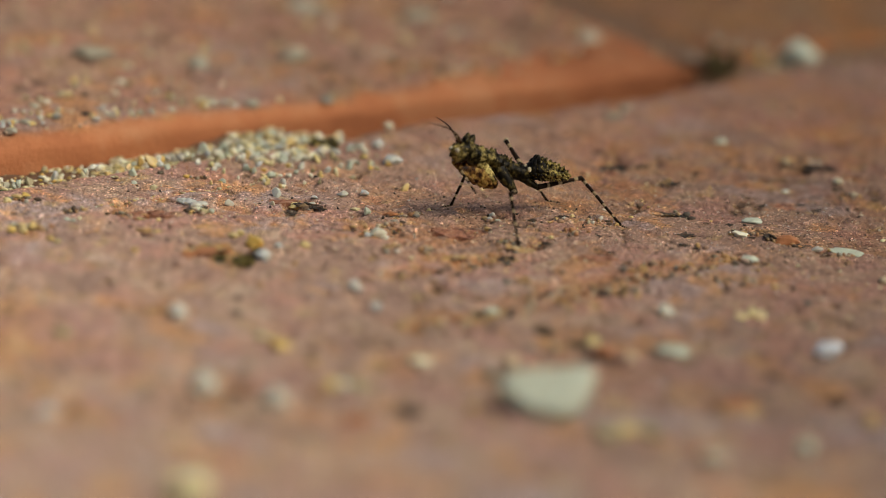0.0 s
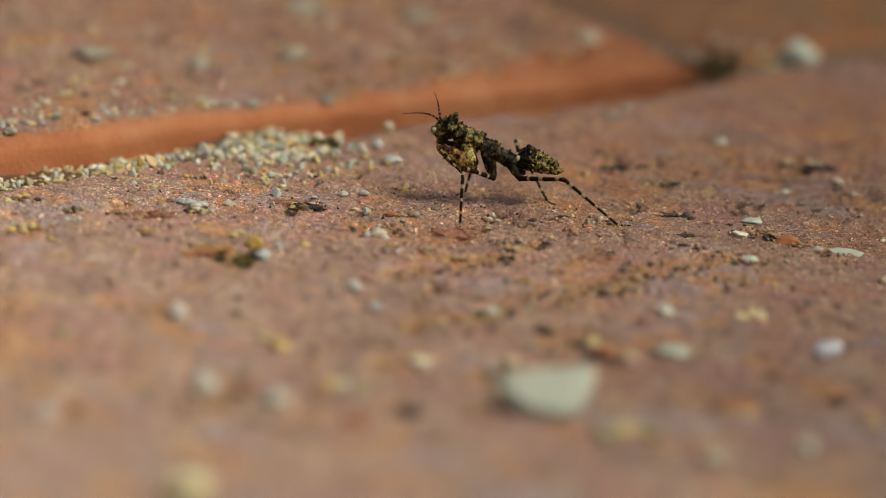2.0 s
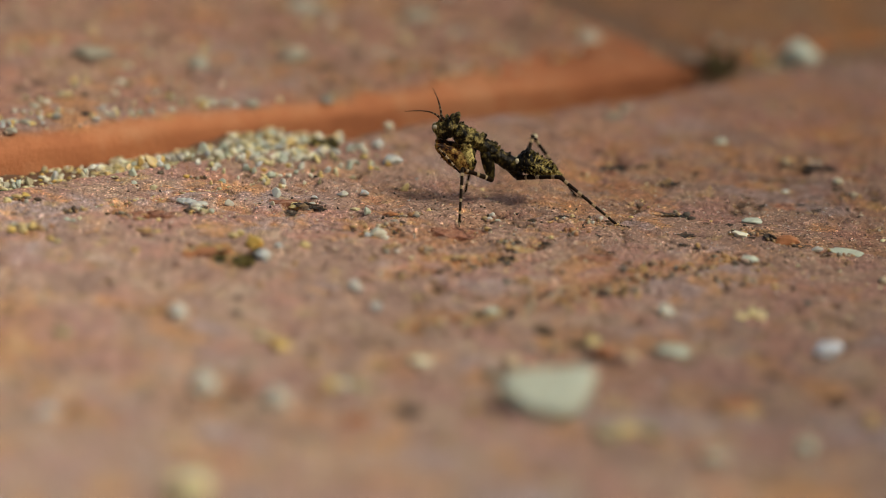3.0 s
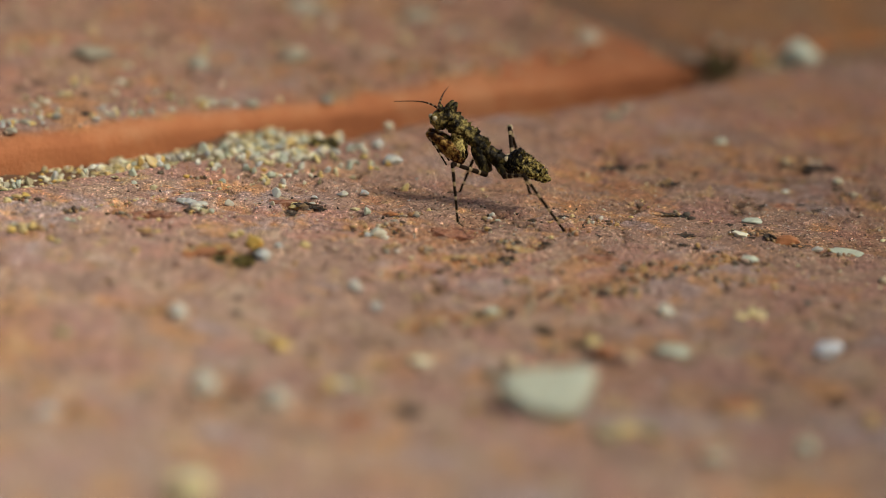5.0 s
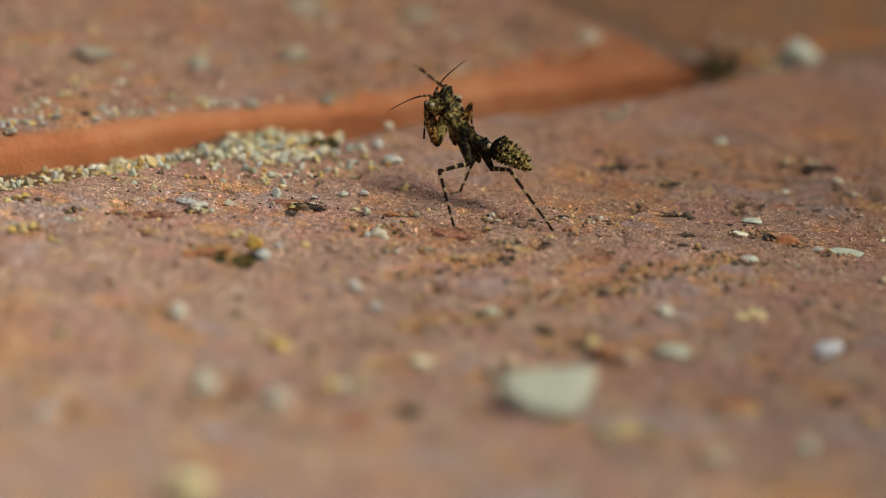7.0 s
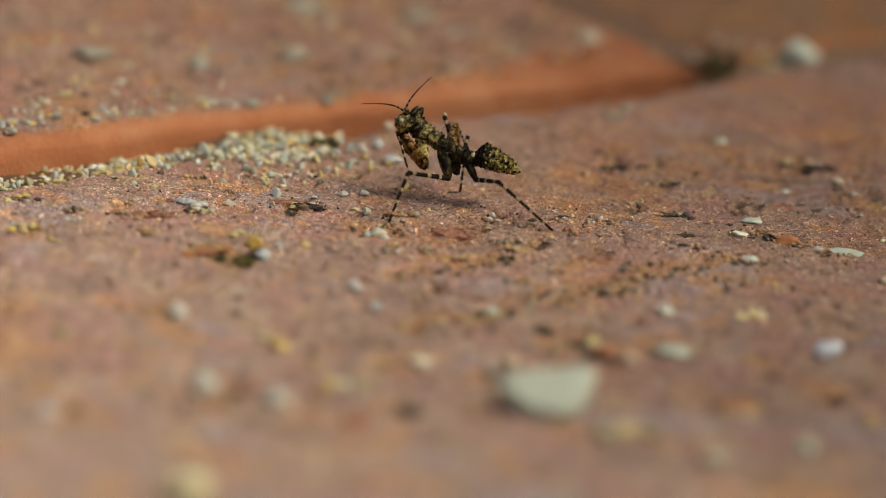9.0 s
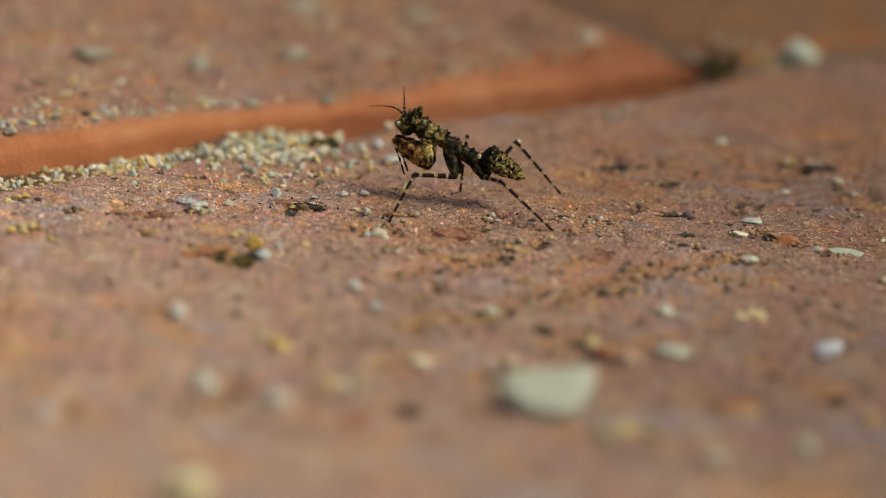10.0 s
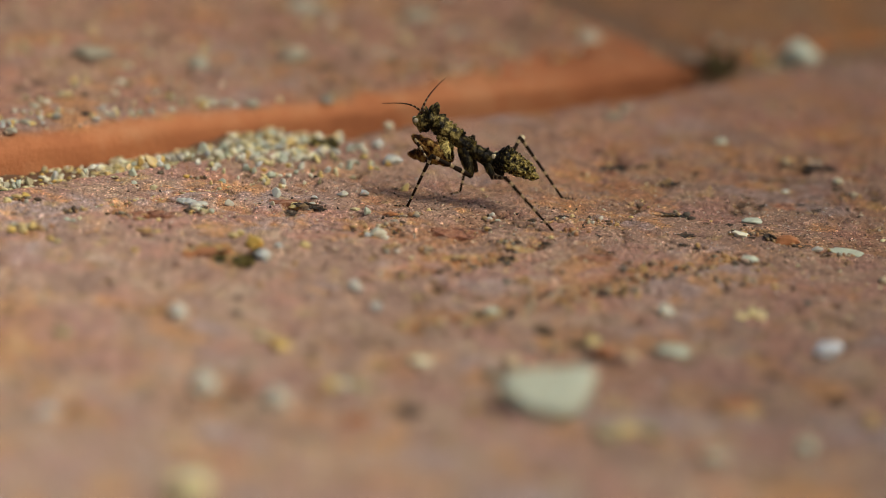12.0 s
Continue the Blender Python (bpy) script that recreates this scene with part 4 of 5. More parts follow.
def rubble_lines():
    """Crumbs caught along the lines scored into the brick: v, from u, to u, half width (mm), count, largest crumb, material."""
    rng = np.random.default_rng(97)
    for v0, u0, u1, wide, count, large, mat, label in (
            (22.7, -26, 3, 0.35, 420, 0.2, SAND, "ochre and cream crumbs caught in a scored line"),
            (-13.6, -15, 21, 2.4, 620, 0.38, RUBBLE, "dark, ochre and orange crumbs along a scored line"),
            (-3.6, -9, 6, 1.6, 160, 0.32, RUBBLE, "dark, ochre and orange crumbs along a scored line")):
        u = rng.uniform(u0, u1, count)
        v = v0 + 0.9 * relief(u, u * 0 + v0, 6.0, 301) + 0.4 * relief(u, u * 0 + v0, 1.7, 302) + rng.normal(0, 0.5, count) * wide
        keep = relief(u, v, 3.0, 305) > rng.uniform(-1.1, 0.6, count)
        u, v = u[keep], v[keep]
        strew("line_crumbs", u * TX[0] + v * TY[0], u * TX[1] + v * TY[1], rng, 0.05, large, mat, label, lambda a, b, px, py: worn_top(px, py, 1)[0])


rubble_lines()
rubble_spots(RUBBLE_SPOTS, 95)
rubble_spots(MORE_RUBBLE, 96)


# ---- the mantis nymph, about 12 mm long; shapes in mm with x along each piece ----
def loft(rows, rings=28, seg=20, rough=0.05, size=0.35, seed=0, lobes=()):
    """A tube along x through rows (x, half width, top, bottom), with warty relief; lobes are spikes (x, y, z, dx, dy, dz, radius)."""
    rows = np.array(rows, float)
    xs = np.linspace(rows[0, 0], rows[-1, 0], rings)
    wid, top, bot = (np.interp(xs, rows[:, 0], rows[:, i]) for i in (1, 2, 3))
    bm = bmesh.new()
    last = None
    for x, w, t, b in zip(xs, wid, top, bot):
        ring = []
        for i in range(seg):
            a = 2 * math.pi * i / seg
            c, h = (t + b) / 2, (t - b) / 2
            y, z = w * math.cos(a), c + h * math.sin(a)
            out = Vector((0, math.cos(a), math.sin(a)))
            q = Vector((x, y, z)) / size + Vector((seed * 7.3, 0, 0))
            k = rough * (noise.noise(q) + 0.55 * noise.noise(q * 2.3) + 0.3 * noise.noise(q * 5.1)) * min(1, 3 * min(w, h))
            ring.append(bm.verts.new((Vector((x, y, z)) + out * k) * MM))
        if last:
            for i in range(seg):
                bm.faces.new((last[i - 1], last[i], ring[i], ring[i - 1]))
        else:
            bm.faces.new(ring)
        last = ring
    bm.faces.new(list(reversed(last)))
    for x, y, z, dx, dy, dz, r in lobes:
        spike(bm, (x, y, z), (dx, dy, dz), r)
    bmesh.ops.recalc_face_normals(bm, faces=bm.faces)
    for f in bm.faces:
        f.smooth = True
    return bm


def spike(bm, p, d, r):
    d = Vector(d)
    q = d.to_track_quat("Z", "Y")
    rows = ((0.0, 1.15), (0.45, 0.9), (0.8, 0.6), (1.0, 0.25))
    last = None
    for k, w in rows:
        ring = [bm.verts.new((Vector(p) + d * k + q @ Vector((math.cos(a) * r * w, math.sin(a) * r * w, 0))) * MM)
                for a in (0, 1.05, 2.09, 3.14, 4.19, 5.24)]
        if last:
            for i in range(6):
                bm.faces.new((last[i - 1], last[i], ring[i], ring[i - 1]))
        last = ring
    bm.faces.new(last)


def ball(bm, p, r, stretch=(1, 1, 1), lumpy=0.0, level=2):
    out = bmesh.ops.create_icosphere(bm, subdivisions=level, radius=1.0)
    for v in out["verts"]:
        k = 1 + lumpy * noise.noise(v.co * 1.7 + Vector(p) * 3)
        v.co = Vector([p[i] + v.co[i] * r * stretch[i] * k for i in range(3)]) * MM
    for f in bm.faces:
        f.smooth = True


def stick(length, r0, r1, seed=0, bulge=0.0, rings=14, seg=10, spines=0):
    rows = []
    for i in range(9):
        f = i / 8
        r = r0 + (r1 - r0) * f + bulge * math.exp(-((f - 1) / 0.06) ** 2) + 0.5 * bulge * math.exp(-(f / 0.06) ** 2)
        rows.append((f * length, r, r, -r))
    return loft(rows, rings, seg, 0.05, 0.25, seed)


def feeler(length):
    """A thread-like antenna that arches over."""
    rows, bm, last = 22, bmesh.new(), None
    for i in range(rows + 1):
        f = i / rows
        r = (0.095 * (1 - f) ** 2 + 0.03) * (1 + 0.12 * (i % 2))
        x, z = f * length, 0.85 * math.sin(f ** 0.75 * math.pi) * (0.62 - 0.12 * f)
        ring = [bm.verts.new((x * MM, math.cos(a) * r * MM, (z + math.sin(a) * r) * MM)) for a in (0, 1.05, 2.09, 3.14, 4.19, 5.24)]
        if last:
            for k in range(6):
                bm.faces.new((last[k - 1], last[k], ring[k], ring[k - 1]))
        else:
            bm.faces.new(ring)
        last = ring
    bm.faces.new(list(reversed(last)))
    bmesh.ops.recalc_face_normals(bm, faces=bm.faces)
    return bm


LEN = {"mid_femur": 4.1, "mid_tibia": 5.0, "hind_femur": 5.1, "hind_tibia": 6.4,
       "thorax": 3.5, "pronotum": 2.5, "fore_coxa": 2.5, "fore_femur": 3.75}


def abdomen_lobes():
    rng = random.Random(4)
    lobes = []
    for i in range(8):
        x = 0.45 + i * 0.42
        top = np.interp(x, [0, 0.8, 1.3, 2, 2.7, 3.3, 3.7], [0.6, 1.36, 1.36, 1.1, 0.78, 0.45, 0.2])
        wid = np.interp(x, [0, 0.8, 1.3, 2, 2.7, 3.3, 3.7], [0.5, 0.9, 1.1, 1.2, 1.1, 0.8, 0.45])
        lobes.append((x, rng.uniform(-0.1, 0.1), top - 0.1, 0.16, 0, rng.uniform(0.3, 0.48), 0.17))
        for s in (-1, 1):
            lobes.append((x, s * (wid - 0.15), 0.15, 0.2, s * rng.uniform(0.3, 0.42), 0.05, 0.2))
            lobes.append((x + 0.2, s * wid * 0.62, top * 0.72, 0.12, s * 0.14, rng.uniform(0.15, 0.3), 0.14))
            lobes.append((x + 0.1, s * wid * 0.9, -0.25, 0.1, s * 0.2, 0, 0.13))
    for x, tall in ((0.6, 0.34), (0.9, 0.44), (1.2, 0.38), (1.6, 0.3)):
        for s in (-1, 1):
            lobes.append((x, s * 0.3, np.interp(x, [0.4, 0.8, 1.3, 2], [1.0, 1.4, 1.36, 1.1]) - 0.2, 0.05, s * 0.08, tall, 0.24))
    return lobes


def build_mantis():
    """Every piece in its own space: x runs along the piece from its joint."""
    root = tagged(new("mantis"), "dark mottled mantis nymph with ringed legs, walking on the brick", "mantis")
    p = {}
    p["abdomen"] = part("abdomen", loft([(-0.35, 0.32, 0.34, -0.39), (0, 0.53, 0.67, -0.56), (0.4, 0.73, 1.0, -0.5), (0.8, 0.95, 1.4, -0.5), (1.3, 1.1, 1.36, -0.52),
                                         (1.9, 1.1, 1.16, -0.56), (2.6, 0.98, 0.88, -0.6), (3.2, 0.76, 0.56, -0.6), (3.8, 0.5, 0.2, -0.52), (4.3, 0.12, -0.1, -0.3)],
                                        50, 30, 0.22, 0.32, 1, abdomen_lobes()), LOBES, root, "broad lobed abdomen speckled with ochre")
    rng = random.Random(8)
    th = []
    for x, wide, tall in ((1.0, 0.24, 0.3), (2.2, 0.36, 0.42), (2.6, 0.3, 0.36)):
        for k in range(5):
            th.append((x + rng.uniform(-0.2, 0.2), rng.uniform(-wide, wide), 0.4, rng.uniform(-0.1, 0.12), rng.uniform(-0.1, 0.1), tall * rng.uniform(0.7, 1.2), 0.15))
    p["thorax"] = part("thorax", loft([(-0.5, 0.36, 0.4, -0.45), (-0.1, 0.66, 0.62, -0.7), (0.6, 0.72, 0.6, -0.78), (1.3, 0.64, 0.5, -0.66), (2.2, 0.64, 0.55, -0.74),
                                       (3.0, 0.66, 0.6, -0.76), (3.5, 0.56, 0.56, -0.62), (3.85, 0.38, 0.39, -0.39)], 54, 30, 0.15, 0.36, 2, th), CUTICLE, root)
    pr = [(0.25, s * 0.15, 0.35, -0.1, s * 0.05, 0.42, 0.2) for s in (-1, 1)] + [(1.1, s * 0.65, 0.1, 0, s * 0.35, 0.05, 0.22) for s in (-1, 1)]
    pr += [(1.7, s * 0.85, 0.0, 0.05, s * 0.32, 0.1, 0.26) for s in (-1, 1)] + [(rng.uniform(0.5, 2.3), rng.uniform(-0.5, 0.5), 0.5, 0, 0, rng.uniform(0.15, 0.32), 0.14) for _ in range(9)]
    pr += [(0.1 + rng.uniform(-0.25, 0.25), rng.uniform(-0.35, 0.35), 0.4, rng.uniform(-0.2, 0.05), 0, rng.uniform(0.35, 0.6), 0.17) for _ in range(7)]
    p["pronotum"] = part("pronotum", loft([(-0.3, 0.36, 0.34, -0.34), (0, 0.54, 0.57, -0.57), (0.5, 0.6, 0.57, -0.63), (1.0, 0.9, 0.57, -0.86), (1.6, 1.14, 0.63, -1.09),
                                           (2.2, 1.02, 0.69, -1.03), (2.6, 0.72, 0.52, -0.69), (2.8, 0.36, 0.29, -0.34)], 40, 26, 0.27, 0.42, 3, pr), COLLAR, root, "flared pronotum with pale olive patches")
    hl = [(0.2, s * 0.24, 0.7, -0.34, s * 0.08, 0.68, 0.36) for s in (-1, 1)] + [(0.45, 0, 0.8, -0.1, 0, 0.5, 0.3)] + [(0.9, s * 0.45, 0.75, 0, s * 0.1, 0.3, 0.18) for s in (-1, 1)]
    hl += [(1.4, 0, -0.85, 0.12, 0, -0.3, 0.2), (0.5, 0.6, -0.5, 0, 0.2, -0.2, 0.2), (0.5, -0.6, -0.5, 0, -0.2, -0.2, 0.2), (1.2, 0, 0.7, 0.1, 0, 0.26, 0.16)]
    p["head"] = head = part("head", loft([(-0.25, 0.33, 0.4, -0.33), (0.1, 0.66, 0.86, -0.5), (0.5, 0.86, 0.9, -0.86), (1.0, 0.82, 0.7, -1.05), (1.5, 0.66, 0.5, -1.0), (1.85, 0.46, 0.32, -0.66), (2.15, 0.2, 0.14, -0.18)],
                                         36, 26, 0.22, 0.36, 4, hl), HEADED, root, "horned dark head")
    for s in (-1, 1):
        bm = bmesh.new()
        ball(bm, (1.9, s * 0.36, 0.08), 0.23, (1, 0.75, 0.95))
        part("eye", bm, EYE_M, head, "pale grey compound eye")
    bm = bmesh.new()
    ball(bm, (0.05, -0.42, 0.5), 0.24, (1, 0.8, 1), 0.4)
    part("wing_bud", bm, CREAM, p["thorax"], "cream wing bud")
    bm = bmesh.new()
    ball(bm, (0.05, 0.42, 0.5), 0.24, (1, 0.8, 1), 0.4)
    part("wing_bud", bm, CREAM, p["thorax"], "cream wing bud")
    shared = {}

    def piece(key, name, make, mat, label=""):
        form = key if name == "antenna" else name
        if form not in shared:
            me = bpy.data.meshes.new(name)
            bm = make()
            bm.to_mesh(me)
            bm.free()
            shared[form] = smooth(me)
        p[key] = link_part(name, shared[form], mat, root, label)
        return p[key]

    for side in ("near", "far"):
        piece("feeler_" + side, "antenna", lambda: feeler(4.3 if side == "near" else 4.75), FEELER_M, "thread-like ringed antenna")
        piece("fore_coxa_" + side, "fore_coxa", lambda: loft([(-0.25, 0.2, 0.25, -0.25), (0.2, 0.36, 0.5, -0.5), (1.5, 0.38, 0.58, -0.54), (2.3, 0.32, 0.46, -0.44), (2.65, 0.16, 0.2, -0.2)], 24, 18, 0.14, 0.3, 5), PALE_COXA, "pale yellow-green fore coxa")
        tooth = [(0.7 + 0.33 * i, 0, -0.6, 0.06, 0, -0.13, 0.07) for i in range(7)]
        piece("fore_femur_" + side, "fore_femur", lambda: loft([(-0.3, 0.2, 0.22, -0.2), (0.1, 0.33, 0.5, -0.42), (0.8, 0.4, 0.8, -0.62), (1.8, 0.38, 0.86, -0.7), (2.8, 0.32, 0.64, -0.56), (3.5, 0.22, 0.36, -0.34), (3.85, 0.12, 0.15, -0.15)], 34, 22, 0.18, 0.32, 6, tooth), PADDLE, "broad grasping femur, brown with ochre specks")
        piece("fore_tibia_" + side, "fore_tibia", lambda: loft([(-0.1, 0.1, 0.1, -0.1), (0.2, 0.16, 0.18, -0.18), (1.4, 0.12, 0.14, -0.14), (1.8, 0.03, 0.03, -0.03)], 14, 10, 0.04, 0.3, 7), PADDLE)
        piece("fore_tarsus_" + side, "fore_tarsus", lambda: stick(3.2, 0.125, 0.07, 8), TARSUS_M, "thin ringed tarsus")
        for leg, fem, tib in (("mid", 4.1, 5.0), ("hind", 5.1, 6.4)):
            k = leg + "_" + side
            piece("coxa_" + k, leg + "_coxa", lambda: loft([(-0.3, 0.2, 0.22, -0.2), (0.0, 0.33, 0.36, -0.36), (1.0, 0.3, 0.33, -0.33), (1.6, 0.22, 0.24, -0.24), (1.85, 0.1, 0.1, -0.1)] if leg == "hind" else
                                                           [(-0.4, 0.25, 0.3, -0.3), (0.2, 0.45, 0.6, -0.6), (1.2, 0.42, 0.55, -0.5), (2.3, 0.28, 0.34, -0.32), (2.6, 0.1, 0.12, -0.12)], 18, 14, 0.07, 0.3, 9), CUTICLE)
            piece("femur_" + k, leg + "_femur", lambda: stick(fem, 0.235, 0.15, 10, 0.05, 22), FEMUR_M, "cream-ringed femur")
            piece("tibia_" + k, leg + "_tibia", lambda: stick(tib, 0.16, 0.095, 11, 0.03, 20), TIBIA_M, "cream-ringed tibia")
            piece("tarsus_" + k, leg + "_tarsus", lambda: stick(1.15, 0.08, 0.045, 12, 0.0, 8, 8), TARSUS_M)
    bm = bmesh.new()
    ball(bm, (0.1, 0.0, 0.18), 0.3, (1, 0.8, 0.8), 0.35)
    part("knee_lobe", bm, CREAM, p["tibia_hind_far"], "cream lobe at the knee")
    return root, p


MANTIS, PIECES = build_mantis()

# ---- how the mantis moves: seconds and place in mm ----
BASE = [
    (0, 6.62, 11.23, 3.61), (0.5, 6.62, 11.23, 3.61), (1, 6.12, 13.48, 3.72), (1.5, 6.12, 13.24, 3.68),
    (2, 5.72, 13.59, 3.91), (2.5, 5.92, 14.27, 3.16), (3, 5.64, 13.86, 3.57), (5, 4.77, 12.08, 4.24),
    (5.5, 4.78, 12.08, 4.14), (6, 4.59, 12.16, 4.81), (6.5, 3.48, 12.37, 5.28), (7, 3.44, 12.43, 5.16),
    (9, 2.09, 12.07, 4.36), (9.25, 2.19, 12.01, 4.33), (9.5, 2.29, 11.94, 4.31), (10, 2.53, 12.13, 4.27),
    (10.5, 2.67, 11.86, 4.36), (11, 2.92, 11.81, 4.39), (11.5, 3.56, 12.33, 4.18), (12, 3.75, 12.38, 4.28),
]
TAIL = [
    (0, 9.95, 12.61, 3.45), (0.5, 9.95, 12.61, 3.45), (1, 9.47, 14.19, 3.43), (1.5, 9.76, 13.75, 3.43),
    (2, 9.56, 13.92, 3.52), (2.5, 9.77, 14.6, 2.82), (3, 9.5, 14.13, 3.1), (5, 8.57, 11.41, 3.44),
    (5.5, 8.58, 11.27, 3.39), (6, 8.52, 10.89, 4.11), (6.5, 7.18, 10.4, 4.56), (7, 7.13, 10.46, 4.54),
    (9, 5.85, 11.06, 4.12), (9.25, 5.94, 11.11, 3.93), (9.5, 6.02, 11.15, 3.75), (10, 6.14, 11.37, 3.54),
    (10.5, 6.23, 11.11, 3.62), (11, 6.32, 11.09, 3.64), (11.5, 7.2, 11.55, 3.56), (12, 7.35, 11.61, 3.55),
]
CHEST = [
    (0, 3.71, 10.06, 5.02), (0.5, 3.71, 10.06, 5.02), (1, 2.61, 12.73, 5.21), (1.5, 2.51, 12.74, 5.21),
    (2, 2.18, 13.28, 5.73), (2.5, 2.29, 13.95, 5.34), (3, 1.98, 13.61, 5.73), (5, 1.72, 12.62, 6.15),
    (5.5, 1.73, 12.73, 6.01), (6, 1.94, 13.03, 6.45), (6.5, 0.9, 13.74, 6.52), (7, 0.86, 13.8, 6.4),
    (9, -1.21, 12.95, 5.38), (9.25, -1.02, 12.77, 5.5), (9.5, -0.82, 12.6, 5.62), (10, -0.53, 12.78, 5.58),
    (10.5, -0.34, 12.5, 5.68), (11, -0.09, 12.45, 5.61), (11.5, 0.73, 12.93, 5.53), (12, 0.87, 12.99, 5.62),
]
NECK = [
    (0, 1.53, 9.18, 6.03), (0.5, 1.53, 9.18, 6.03), (1, 0.27, 12.23, 6.05), (1.5, 0.26, 12.42, 6.15),
    (2, 0.06, 13.09, 6.85), (2.5, 0.12, 13.76, 6.46), (3, -0.1, 13.46, 6.94), (5, 0.16, 12.89, 7.63),
    (5.5, 0.16, 13.06, 7.58), (6, 0.54, 13.48, 8.24), (6.5, -0.22, 14.34, 8.45), (7, -0.26, 14.39, 8.33),
    (9, -3.02, 13.44, 6.89), (9.25, -3.06, 13.27, 6.86), (9.5, -3.1, 13.09, 6.83), (10, -2.83, 13.27, 7.05),
    (10.5, -2.64, 12.99, 7.25), (11, -2.3, 12.92, 7.29), (11.5, -1.28, 13.35, 7.09), (12, -1.14, 13.42, 7.23),
]
FACE = [
    (0, 0.34, 7.66, 6.34), (0.5, 0.34, 7.66, 6.34), (1, -1.27, 12.24, 5.69), (1.5, -1.23, 11.94, 6.13),
    (2, -1.53, 13.06, 6.5), (2.5, -1.22, 13.8, 6.14), (3, -1.47, 13.49, 6.61), (5, -1.68, 11.95, 7.81),
    (5.5, -1.63, 12.12, 7.72), (6, -1.39, 12.61, 8.35), (6.5, -2.01, 13.34, 8.71), (7, -2, 13.33, 8.56),
    (9, -4.57, 12.29, 7.31), (9.25, -4.74, 12.28, 6.97), (9.5, -4.92, 12.61, 6.54), (10, -4.63, 13.17, 6.8),
    (10.5, -4.44, 12.9, 7.04), (11, -4.15, 12.83, 7.09), (11.5, -3.36, 13.04, 7.03), (12, -3.17, 13.14, 7.17),
]
HIP_MID_NEAR = [
    (0, 5.46, 9.58, 2.92), (0.5, 5.46, 9.58, 2.92), (1, 4.25, 12.37, 2.59), (1.5, 3.87, 12.22, 2.51),
    (2, 3.84, 13.02, 2.88), (2.5, 3.91, 13.69, 2.47), (3, 3.64, 13.32, 2.82), (5, 3.13, 11.66, 3.49),
    (5.5, 3.08, 11.73, 3.47), (6, 2.95, 11.96, 3.94), (6.5, 1.82, 12.01, 4.1), (7, 1.82, 12.04, 4.04),
    (9, 0.06, 11.48, 2.77), (9.25, 0.32, 11.32, 2.99), (9.5, 0.48, 11.2, 3.19), (10, 0.58, 11.42, 3.13),
    (10.5, 0.52, 11.19, 3.29), (11, 0.71, 11.15, 3.32), (11.5, 1.72, 12, 3.29), (12, 1.81, 12.07, 3.37),
]
HIP_MID_FAR = [
    (0, 4.94, 11.31, 2.79), (0.5, 4.94, 11.31, 2.79), (1, 3.96, 13.73, 2.59), (1.5, 3.67, 13.61, 2.51),
    (2, 3.71, 14.11, 2.97), (2.5, 3.78, 14.78, 2.56), (3, 3.54, 14.42, 2.91), (5, 3.37, 13.04, 3.49),
    (5.5, 3.37, 13.1, 3.47), (6, 3.38, 13.29, 3.94), (6.5, 2.48, 13.7, 3.97), (7, 2.48, 13.73, 3.91),
    (9, 0.72, 13.16, 2.69), (9.25, 0.75, 13.07, 2.87), (9.5, 0.77, 12.98, 3.06), (10, 0.97, 13.18, 3.01),
    (10.5, 1.1, 12.91, 3.21), (11, 1.3, 12.87, 3.23), (11.5, 2.02, 13.37, 3.29), (12, 2.11, 13.44, 3.37),
]
HIP_HIND_NEAR = [
    (0, 7.68, 11.16, 2.5), (0.5, 7.68, 11.16, 2.5), (1, 6.47, 11.61, 2.98), (1.5, 6.13, 11.27, 2.96),
    (2, 6.13, 11.96, 2.95), (2.5, 6.2, 14.96, 1.94), (3, 6.03, 14.41, 2.3), (5, 4.83, 10.33, 3.56),
    (5.5, 4.82, 10.29, 3.62), (6, 5.04, 11.07, 3.67), (6.5, 3.73, 12.22, 3.6), (7, 3.73, 12.48, 3.52),
    (9, 2.39, 11.03, 2.87), (9.25, 2.46, 10.63, 3.14), (9.5, 2.56, 10.42, 3.32), (10, 2.91, 10.7, 3.26),
    (10.5, 3.2, 12, 2.9), (11, 3.35, 12.07, 2.88), (11.5, 3.78, 10.72, 3.31), (12, 3.83, 10.77, 3.3),
]
HIP_HIND_FAR = [
    (0, 7.26, 12.19, 2.54), (0.5, 7.26, 12.19, 2.54), (1, 6.73, 14.36, 2.43), (1.5, 6.87, 14.1, 2.5),
    (2, 6.46, 14.42, 2.71), (2.5, 6.67, 15.19, 2.08), (3, 6.17, 14.8, 2.25), (5, 5.68, 12.65, 3.07),
    (5.5, 5.73, 12.6, 2.99), (6, 4.03, 13.55, 3.26), (6.5, 2.14, 14.16, 4.84), (7, 2.09, 14.23, 4.81),
    (9, 0.71, 13.7, 3.5), (9.25, 2.93, 13.68, 3.67), (9.5, 3.19, 12.46, 3), (10, 3.38, 12.67, 2.91),
    (10.5, 3.52, 12.42, 3), (11, 3.77, 12.39, 3.02), (11.5, 4.39, 12.9, 2.82), (12, 4.55, 12.97, 2.89),
]
